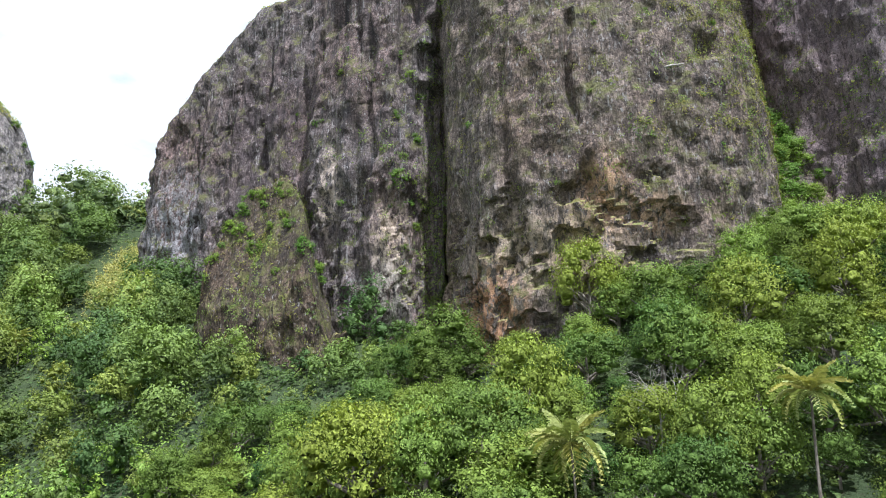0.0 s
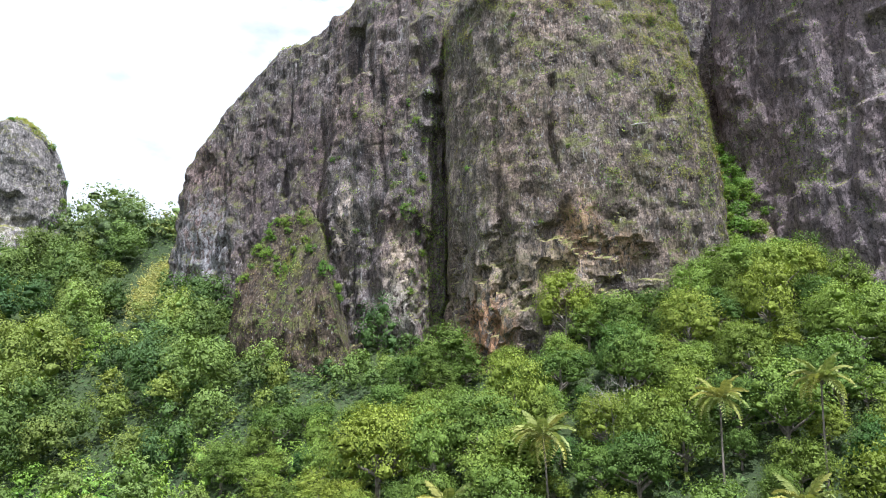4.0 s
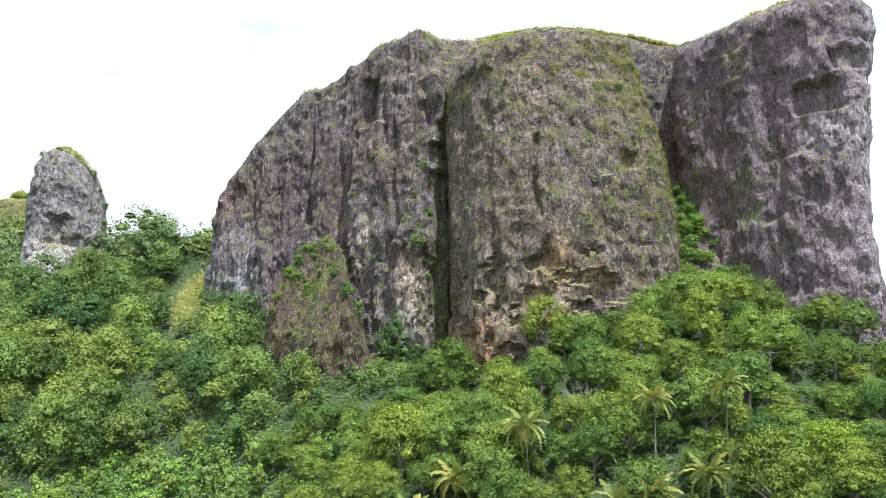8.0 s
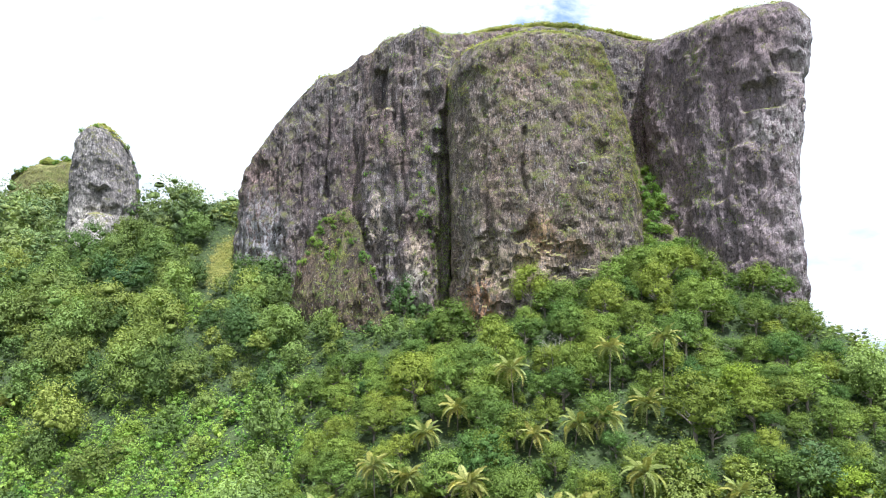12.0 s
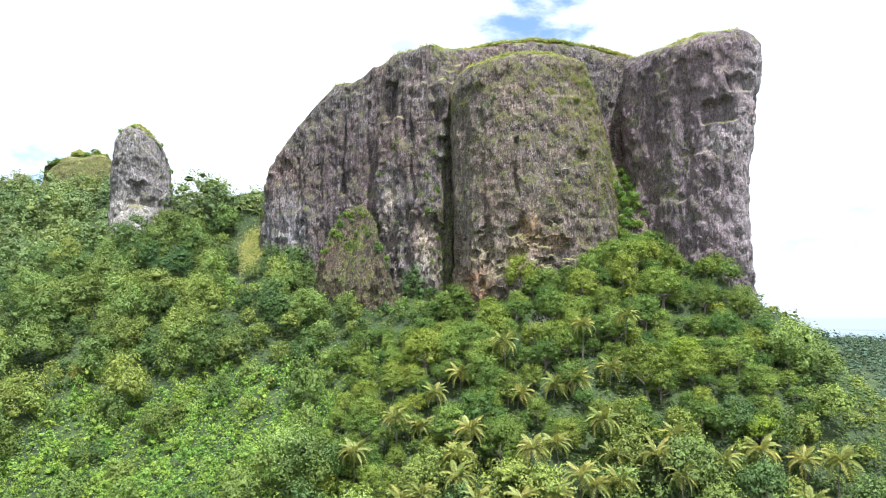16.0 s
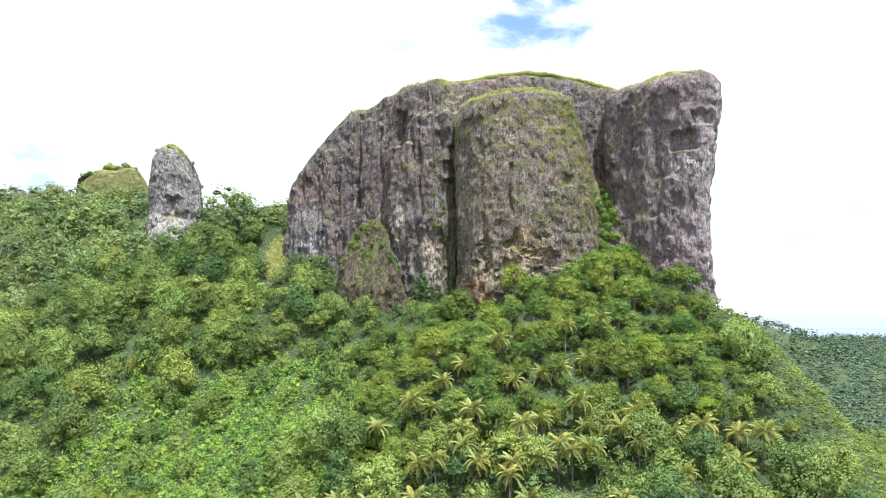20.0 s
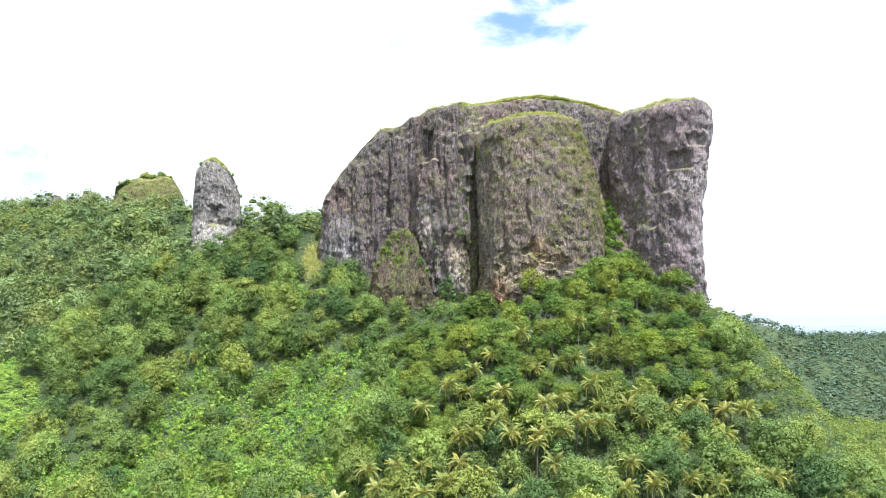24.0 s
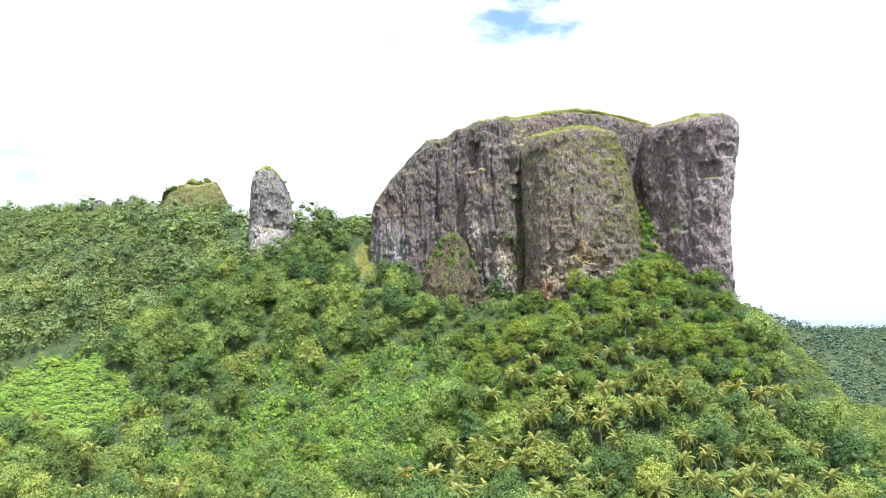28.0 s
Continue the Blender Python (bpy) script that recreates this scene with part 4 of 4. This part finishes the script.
    stuff_crowns("lowland_woods", "woods on the low coastal land, haze put into their leaf colour", "forest", x3, y3, ground(x3, y3) + rng.uniform(2, 7, len(x3)), r3, rng.uniform(0.6, 1.0, len(x3)), 80, 1.5, LEAF_LOW_HAZED, 37, rng.random(len(x3)), 8)
    # undergrowth over the whole slope
    rng = np.random.default_rng(41)
    n = 200000
    ux, uy = rng.uniform(-420, 260, n), rng.uniform(-20, 330, n)
    keep = in_sight(ux, uy) & (low_growth(ux, uy) < 0.45)
    ux, uy = ux[keep], uy[keep]
    uz = ground(ux, uy) + rng.random(len(ux)) * 1.8
    o = np.tile([0.0, -0.3, 0.8], (len(ux), 1))
    v, q = sprigs(rng, np.stack([ux, uy, uz], -1), o, 1.15)
    # tint kept at the dark end: shade between the crowns put into the leaves
    tagged(new("undergrowth", mesh_of("undergrowth", v, None, LEAF_FAR, tris=q, tint=np.repeat(rng.random(len(ux)) * 0.2, 3))), "leafy undergrowth between the trees", "undergrowth", kind="stuff")
    # creepers that carpet the ground of the thicket
    cx, cy = rng.uniform(-420, 60, n // 2), rng.uniform(-40, 260, n // 2)
    keep = in_sight(cx, cy) & (low_growth(cx, cy) >= 0.3)
    cx, cy = cx[keep], cy[keep]
    o = np.tile([0.0, -0.35, 0.8], (len(cx), 1))
    v, q = sprigs(rng, np.stack([cx, cy, ground(cx, cy) + 0.2 + rng.random(len(cx)) * 1.4], -1), o, 1.1)
    tagged(new("creeper_carpet", mesh_of("creeper_carpet", v, None, LEAF_VINE, tris=q, tint=np.repeat(rng.random(len(cx)) * 0.5, 3))), "green creepers carpeting the ground between bushes", "vines", kind="stuff")


# ---- coconut palms ----
def frond_mesh(seed, droop, length=5.2):
    """A feather leaf along +x: a midrib with two rows of narrow hanging leaflets."""
    rng = np.random.default_rng(seed)
    n = 19
    t = np.linspace(0, 1, n)
    mid = np.stack([length * (t - (0.10 + 0.16 * droop) * t**2), 0.25 * np.sin(t * 3 + seed) * t, length * (0.30 * t - (0.38 + 0.40 * droop) * t**2.3)], -1)
    rv, rq = tube(mid[::3], 0.05 * (1 - 0.85 * t[::3]) + 0.006, 3)
    vs, qs, o = [rv], [rq], len(rv)
    for side in (-1, 1):
        for i in range(2, n):
            ll = 1.15 * np.sin(np.pi * (0.12 + 0.83 * t[i])) ** 0.7 * rng.uniform(0.85, 1.1)
            a = mid[i]
            tip = a + np.array([0.45 * ll, side * ll * 0.82, -ll * rng.uniform(0.3, 0.7)])
            w = 0.25
            knee = a * 0.5 + tip * 0.5 + [0, 0, 0.12 * ll]
            vs.append(np.array([a + [-w * 0.6, 0, 0], knee + [-w, 0, 0], tip, knee + [w, 0, 0.0]]))
            qs.append(np.array([[0, 1, 2, 3]]) + o)
            o += 4
    return mesh_of("frond", np.concatenate(vs), np.concatenate(qs), FROND)


def build_palms():
    fronds = [frond_mesh(s, d) for s, d in ((1, 0.1), (2, 0.5), (3, 0.9), (4, 1.4))]
    spots = list(KNOWN_PALMS)
    rng = np.random.default_rng(51)
    spots += [(a, b, 0) for a, b in GROVE]
    x, y, rng = scatter(-60, 100, -44, 44, 10.5, 51)
    for px, py, h in zip(x, y, rng.random(len(x))):
        if h < 0.34 and min(math.hypot(px - a, py - b) for a, b, _ in spots) > 6.5:
            spots.append((px, py, 0))
    nuts = tube([(0, 0, -0.9), (0.1, 0, -0.6), (0.1, 0.1, -0.2)], [0.1, 0.38, 0.2], 7)
    nut_me = mesh_of("coconut_bunch", *nuts, BARK, smooth_faces=True)
    for px, py, heart in spots:
        z = float(ground(px, py))
        h = rng.uniform(12.0, 14.5) if not heart else min(19.0, max(5.5, heart - z))
        lx, ly = rng.normal(0, 0.9, 2)
        path = np.array([(0, 0, -1.0), (lx * 0.15, ly * 0.15, h * 0.3), (lx * 0.5, ly * 0.5, h * 0.65), (lx, ly, h)])
        palm = new("palm_tree")
        palm.location = (px, py, z)
        tagged(palm, "coconut palm with yellow green feathery fronds among the trees", "palm", "coconut palms on the slope")
        part("trunk", mesh_of("trunk", *tube(path, [0.26, 0.2, 0.16, 0.14], 7), BARK, smooth_faces=True), palm)
        c = part("coconut_bunch", nut_me, palm)
        c.location = (lx, ly, h)
        m = int(rng.integers(19, 25))
        sc = rng.uniform(1.0, 1.25)
        for k in range(m):
            lev = k / m
            f = part("frond", fronds[min(3, int(lev * 4 + rng.random() * 0.6))], palm)
            f.matrix_basis = Matrix.LocRotScale((lx, ly, h), Euler((rng.normal(0, 0.15), -0.95 + 1.25 * lev + rng.normal(0, 0.1), k * 2.39996 + rng.normal(0, 0.2))), (sc, sc, sc))
    return len(spots)


# ---- growth on the rocks ----
def facing(name):
    """Places and outward ways of a rock's wall."""
    ring, g, nv = ROCKS[name]
    du = np.roll(g, -2, 1) - np.roll(g, 2, 1)
    dv = np.gradient(g, axis=0)
    n = np.cross(du, dv)
    n /= np.linalg.norm(n, axis=2, keepdims=True) + 1e-9
    c = g[:, :, :2].mean((0, 1))
    if np.mean(n[: nv // 2, :, 0] * (g[: nv // 2, :, 0] - c[0]) + n[: nv // 2, :, 1] * (g[: nv // 2, :, 1] - c[1])) < 0:
        n = -n
    return g, n, nv


def snap(name, x, z):
    """The place on the viewer's side of a rock's wall nearest to x and height z."""
    g, n, nv = facing(name)
    w, m = g.reshape(-1, 3), n.reshape(-1, 3)
    d = (w[:, 0] - x) ** 2 + (w[:, 2] - z) ** 2 + 1e6 * (m[:, 1] > -0.05)
    return w[np.argmin(d)]


def surface(name, x, y):
    """The place on top of a rock nearest to x, y."""
    g, n, nv = facing(name)
    w = g[nv:].reshape(-1, 3)
    return w[np.argmin((w[:, 0] - x) ** 2 + (w[:, 1] - y) ** 2)]


def tufts(rng, place, way, per, size, spread, up):
    p = np.repeat(place, per, 0) + rng.normal(0, spread, (len(place) * per, 3))
    return leaves(rng, p, np.repeat(way, per, 0), size, up, 0.5)


def pick(rng, name, count, dense, rows=None):
    """count places on a rock's wall (or its top rows), with the chance that dense(x, y, z, up) gives."""
    g, n, nv = facing(name)
    g, n = (g[:nv], n[:nv]) if rows is None else (g[rows], n[rows])
    g, n = g.reshape(-1, 3), n.reshape(-1, 3)
    w = np.clip(dense(g[:, 0], g[:, 1], g[:, 2], n[:, 2]), 0, None) * ((n[:, 1] < 0.15) if rows is None else 1)
    k = rng.choice(len(g), count, p=w / w.sum())
    return g[k], n[k]


def build_rock_growth():
    rng = np.random.default_rng(61)
    greens, dry = [], []

    def patchy(sx, sz, seed, lo, hi, shape=lambda x, y, z: 1.0):
        return lambda x, y, z, up: (0.02 + smooth(lo, hi, fbm(x / sx, y / sx, z / sz, 4, seed))) * (0.35 + np.clip(up, 0, 1)) * shape(x, y, z)

    lobe_right = lambda x, y, z: (0.35 + smooth(20, 70, x)) * smooth(104, 150, z) * (1 + 2.0 * smooth(190, 200, z) * smooth(212, 200, z))
    for name, count, dense, kind in (
        ("lobe", 3600, patchy(7, 3.5, 5, 0.05, 0.35, lobe_right), "dry"), ("lobe", 1300, patchy(6, 5, 6, 0.1, 0.4, lobe_right), "green"),
        ("lobe", 3200, lambda x, y, z, up: smooth(56, 74, x - 0.0 * y + 0.22 * (z - 150)) * smooth(130, 165, z) + 0.3 * smooth(206, 214, z), "dry"),
        ("dome", 1100, patchy(8, 9, 15, 0.1, 0.4, lambda x, y, z: 0.25 + smooth(-48, -20, x)), "dry"), ("dome", 1300, patchy(7, 9, 16, 0.1, 0.4, lambda x, y, z: 0.2 + smooth(-48, -20, x)), "green"),
        ("dome", 260, lambda x, y, z, up: smooth(-6, 2, z - dome_top(x, y) + 5) * (x < 0), "dry"),
        ("dome", 1000, lambda x, y, z, up: np.exp(-((x + 2) / 4.0) ** 2) * (0.2 + smooth(175, 130, z)), "green"),
        ("gully", 700, lambda x, y, z, up: 0.3 + 0 * x, "green"),
        ("buttress", 900, patchy(6, 6, 25, -0.1, 0.3), "dry"), ("buttress", 900, patchy(6, 6, 26, 0.0, 0.3), "green"),
        ("tower", 500, patchy(9, 5, 35, 0.1, 0.35, lambda x, y, z: smooth(118, 100, x)), "dry"), ("tower", 700, patchy(9, 8, 36, 0.1, 0.35, lambda x, y, z: smooth(118, 96, x)), "green"),
        ("tower", 500, lambda x, y, z, up: np.exp(-((x - 86) / 5.0) ** 2) * (0.25 + smooth(200, 140, z)), "green"),
        ("rock_knoll", 1700, lambda x, y, z, up: 0.3 + smooth(215, 235, z), "dry"), ("rock_knoll", 400, patchy(8, 8, 44, -0.1, 0.3), "green"),
        ("rock_pinnacle", 160, patchy(6, 5, 45, 0.0, 0.3, lambda x, y, z: smooth(180, 205, z)), "dry"),
    ):
        p, w = pick(rng, name, count, dense, slice(ROCKS[name][2] // 2, None) if name in ("buttress", "gully") else None)
        (greens if kind == "green" else dry).append((p, w))
    p, w = (np.concatenate(v) for v in zip(*greens))
    v, q = tufts(rng, p, w, 12, 0.5, 0.4, 0.15)
    tagged(new("cliff_plants", mesh_of("cliff_plants", v, q, LEAF_FAR, tint=np.repeat(rng.random(len(p)), 48))), "green creepers and bushes rooted on rock ledges", "plants", kind="stuff")
    p, w = (np.concatenate(v) for v in zip(*dry))
    v, q = tufts(rng, p, w, 10, 0.46, 0.36, 0.15)
    tagged(new("cliff_grass", mesh_of("cliff_grass", v, q, LEDGE, tint=np.repeat(rng.random(len(p)), 40))), "olive grass tufts on the rock ledges", "grass", kind="stuff")
    # grass on the summits
    caps = []
    for name, count in (("dome", 3000), ("lobe", 1400), ("tower", 700), ("rock_pinnacle", 300), ("rock_knoll", 900)):
        g, n, nv = facing(name)
        p, w = pick(rng, name, count, lambda x, y, z, up: 0.2 + smooth(-0.2, 0.3, fbm(x / 9, y / 9, 0.0, 3, 8)), slice(nv, None))
        caps.append(p)
    # a close fringe along the front rim of the dome
    nv = ROCKS["dome"][2]
    p, w = pick(rng, "dome", 2200, lambda x, y, z, up: (0.1 + smooth(10, 30, x)) * (y < 205) * (x < 98), slice(nv - 1, nv + 3))
    caps.append(p + [0, -0.5, 0.2])
    p = np.concatenate(caps)
    v, q = tufts(rng, p, np.tile([0.25, -0.8, 0.5], (len(p), 1)), 10, 0.85, 0.6, 0.0)
    tagged(new("summit_grass", mesh_of("summit_grass", v, q, GRASS, tint=np.repeat(rng.random(len(p)), 40))), "dry grass growing on top of the crags", "grass", kind="stuff")
    # dry grass on the bare slope beside the wall
    gx, gy = rng.normal(-115, 4.0, 2300), rng.normal(245, 9.0, 2300)
    keep = ~on_rock(gx, gy)
    gx, gy = gx[keep], gy[keep]
    p = np.stack([gx, gy, ground(gx, gy) + 0.3], -1)
    v, q = tufts(rng, p, np.tile([0.0, -0.3, 0.9], (len(p), 1)), 9, 0.8, 0.6, 0.0)
    tagged(new("slope_grass", mesh_of("slope_grass", v, q, STRAW, tint=np.repeat(0.2 + 0.5 * rng.random(len(p)), 36))), "pale yellow grass on a steep bare slope", "grass", kind="stuff")


STRAW = leaf_material("straw coloured grass", (0.30, 0.32, 0.12), (0.52, 0.47, 0.21), tint_attr=True, gloss=0.7)
LEDGE = leaf_material("ledge grass", (0.16, 0.160, 0.055), (0.34, 0.305, 0.115), tint_attr=True, gloss=0.7)


def build_knolls():
    """Rocky knolls on the far ridge."""
    knoll = [(-356, 440), (-340, 410), (-306, 392), (-268, 396), (-264, 424), (-292, 446), (-328, 452)]
    me = rock_block("rock_knoll", knoll, lambda x, y: 233 - 0.006 * (x + 306) ** 2 + 6.0 * fbm(np.asarray(x) / 11, np.asarray(y) / 11, 0.0, 3, 92), 186.0, lambda nx, ny, z, v: 5 * v + rounded(v, 0.3, 11), ROCK_KNOLL, step=1.0, cap=8, rise=2.5, flute=0.5, seed=91)
    tagged(new("rock_knoll", me), "grassy rock knoll on the ridge crest", "rock")
    for x, y, z, r, s in ((-395, 482, 231, 8, 93), (-452, 524, 233, 9, 95), (-424, 505, 228, 6, 97)):
        th = np.linspace(0, 2 * np.pi, 8)[:-1]
        me = rock_block("rock_outcrop", list(zip(x + r * np.cos(th), y + r * np.sin(th))), lambda a, b, z=z: z + 0 * a, z - 26, lambda nx, ny, zz, v: 2 * v + rounded(v, 0.6, 4), ROCK_PALE, step=1.0, cap=5, rise=1.0, seed=s)
        tagged(new("rock_outcrop", me), "small bare rock knob on the ridge crest", "rock", "rock knobs on the ridge")


def build_shrubs():
    rng = np.random.default_rng(67)
    kinds = [tree_meshes(140 + s, LEAF_SHRUB, 0.08, 2000, 0.85, 22) for s in range(3)]
    spots = []
    for z in range(124, 186, 6):
        spots.append((snap("dome", -9.5 + rng.normal(0, 1.5), z), rng.uniform(1.5, 2.8)))
    for _ in range(46):
        gx, gy = rng.uniform(76, 93), rng.uniform(148, 172)
        spots.append((surface("gully", gx, gy) + [0, -1.5, 1.2], rng.uniform(2.4, 4.2) * (1.1 - (gy - 148) / 50)))
    for _ in range(22):
        gx, gy = rng.uniform(22, 76), rng.uniform(186, 226)
        spots.append((surface("dome", gx, gy) + [0, 0, 0.4], rng.uniform(0.9, 2.0)))
    for _ in range(34):
        gx, gy = rng.uniform(-348, -270), rng.uniform(397, 430)
        spots.append((surface("rock_knoll", gx, gy), rng.uniform(1.2, 3.6)))
    for x, z in ((-56, 145), (-49, 151), (-46, 151), (-53, 149), (-66, 134), (-38, 146), (-33, 138), (-24, 126), (-22, 122), (-20, 127), (-60, 140), (-50, 147), (-44, 149), (-57, 138), (-47, 140), (-41, 139), (-63, 130), (-36, 130), (-52, 132)):
        spots.append((snap("buttress", x, z), rng.uniform(1.8, 3.4)))
        for _ in range(2):
            spots.append((snap("buttress", x + rng.normal(0, 3), z + rng.normal(0, 3)), rng.uniform(0.8, 1.8)))
    for x, z in ((-184, 210), (-183, 200), (-180, 192), (-179, 182), (-206, 214), (-198, 217)):
        spots.append((snap("rock_pinnacle", x, z), rng.uniform(1.4, 2.6)))
    for i in range(16):
        spots.append((snap("lobe", rng.uniform(2, 66), rng.uniform(120, 200)), rng.uniform(0.7, 1.3)))
    for i in range(12):
        spots.append((snap("dome", rng.uniform(-48, -12), rng.uniform(140, 205)), rng.uniform(0.8, 1.6)))
    for p, r in spots:
        m = Matrix.LocRotScale(Vector(p) - Vector((0, -0.4 * r, 0.7 * r)), Euler((0, 0, rng.uniform(0, 6.28))), (r, r, r * rng.uniform(0.8, 1.2)))
        tm, cm = kinds[rng.integers(0, 3)]
        t = new("cliff_shrub", tm)
        t.matrix_basis = m
        tagged(t, "bright green shrub rooted in the rock of the crag", "shrub", "shrubs on the crag")
        part("crown", cm, t)


LEAF_SHRUB = leaf_material("shrub foliage", (0.105, 0.20, 0.035), (0.20, 0.31, 0.06))


def branchy(rng, start, way, length, radius, depth, out):
    """Bare branches, each a tube, forking to depth."""
    pts, p, d = [np.array(start)], np.array(start), np.array(way, float)
    for _ in range(4):
        d = d + rng.normal(0, 0.16, 3)
        d /= np.linalg.norm(d)
        p = p + d * length / 4
        pts.append(p)
    out.append((depth, tube(pts, np.linspace(radius, radius * 0.55, 5), 5)))
    if depth > 0:
        for _ in range(3):
            w = d + rng.normal(0, 0.55, 3)
            branchy(rng, pts[rng.integers(2, 5)], w / np.linalg.norm(w), length * 0.68, radius * 0.5, depth - 1, out)


def build_singles():
    rng = np.random.default_rng(71)
    dx, dy = 29.0, 94.0
    dead = tagged(new("dead_tree"), "bare grey dead tree with bleached twigs", "tree")
    dead.location = (dx, dy, float(ground(dx, dy)))
    tubes = []
    branchy(rng, (0, 0, 1.5), (0, -0.1, 1), 6.0, 0.2, 5, tubes)
    part("trunk", mesh_of("trunk", *join([t for d, t in tubes if d == 5] + [tube([(0, 0, -1), (0, 0, 1.6)], [0.26, 0.2])]), BARK_DEAD), dead)
    for d, t in tubes:
        if d in (3, 4):
            part("branch", mesh_of("branch", *t, BARK_DEAD), dead)
    tagged(part("twig_tangle", mesh_of("twig_tangle", *join([t for d, t in tubes if d < 3]), BARK_DEAD), dead), "bleached twigs", kind="stuff")
    # bleached branch lodged on the wall
    at = snap("lobe", 49.0, 163.0)
    log = new("dead_branch", mesh_of("dead_branch", *tube(np.array([(-2.0, -0.4, -0.3), (-0.5, -0.7, 0.0), (0.8, -0.6, 0.15), (2.2, -0.5, 0.5)]), [0.2, 0.24, 0.2, 0.1], 6), BARK_DEAD, smooth_faces=True))
    log.location = at
    tagged(log, "bleached fallen branch lodged on the rock wall", "branch")
    # palm trunk smothered by climbers
    sx, sy = -190.0, 133.0
    z = float(ground(sx, sy))
    snag = tagged(new("palm_snag"), "dead palm trunk wrapped in climbing vines", "tree")
    snag.location = (sx, sy, z)
    part("trunk", mesh_of("trunk", *tube([(0, 0, -1), (0.2, 0, 5), (0.1, 0.2, 11)], [0.35, 0.3, 0.22], 7), BARK), snag)
    h = rng.uniform(0, 11, 900)
    a = rng.uniform(0, 6.28, 900)
    r = 0.4 + rng.random(900) * (1.5 - 0.09 * h)
    o = np.stack([np.cos(a), np.sin(a), 0.3 + 0 * a], -1)
    part("vine", mesh_of("vine", *leaves(rng, np.stack([np.cos(a) * r, np.sin(a) * r, h], -1), o, 0.7), LEAF_SHRUB), snag)
    # single trees that stand out
    for x, y, rad, hgt, mat, leaf, label in (
        (68, 114, 6.5, 1.5, LEAF, 0.07, "tall spreading tree at the foot of the crag"), (77, 108, 6.0, 1.3, LEAF, 0.07, "tall spreading tree at the foot of the crag"),
        (76, 73, 7.0, 1.0, LEAF_LIME, 0.075, "tree with fresh yellow green leaves"), (88, 45, 7.0, 0.9, LEAF_LIME, 0.08, "tree with fresh yellow green leaves"),
        (-246, 22, 8.0, 0.8, LEAF_RUST, 0.09, "tree with rusty orange brown leaves"), (-262, 32, 7.0, 0.8, LEAF_RUST, 0.09, "tree with rusty orange brown leaves"),
        (-232, 10, 6.0, 0.8, LEAF_RUST, 0.09, "tree with rusty orange brown leaves"), (-278, 181, 9.5, 0.9, LEAF_DARK, 0.06, "large dark tree above the thicket"),
        (-262, 168, 8.0, 0.9, LEAF_DARK, 0.06, "large dark tree above the thicket"), (-150, 70, 7.5, 0.9, LEAF, 0.08, "broad tree among climbing vines"), (-128, 60, 7.0, 0.9, LEAF, 0.08, "broad tree among climbing vines")):
        tm, cm = tree_meshes(int(900 + x), mat, leaf * 0.8, 3600, 0.8, 24)
        t = new("tree", tm)
        t.matrix_basis = Matrix.LocRotScale((x, y, float(ground(x, y))), Euler((0, 0, x)), (rad, rad, rad * hgt))
        tagged(t, label, "tree")
        part("crown", cm, t)


build_knolls()
build_rock_growth()
build_woods()
build_trees()
build_singles()
build_shrubs()
build_palms()
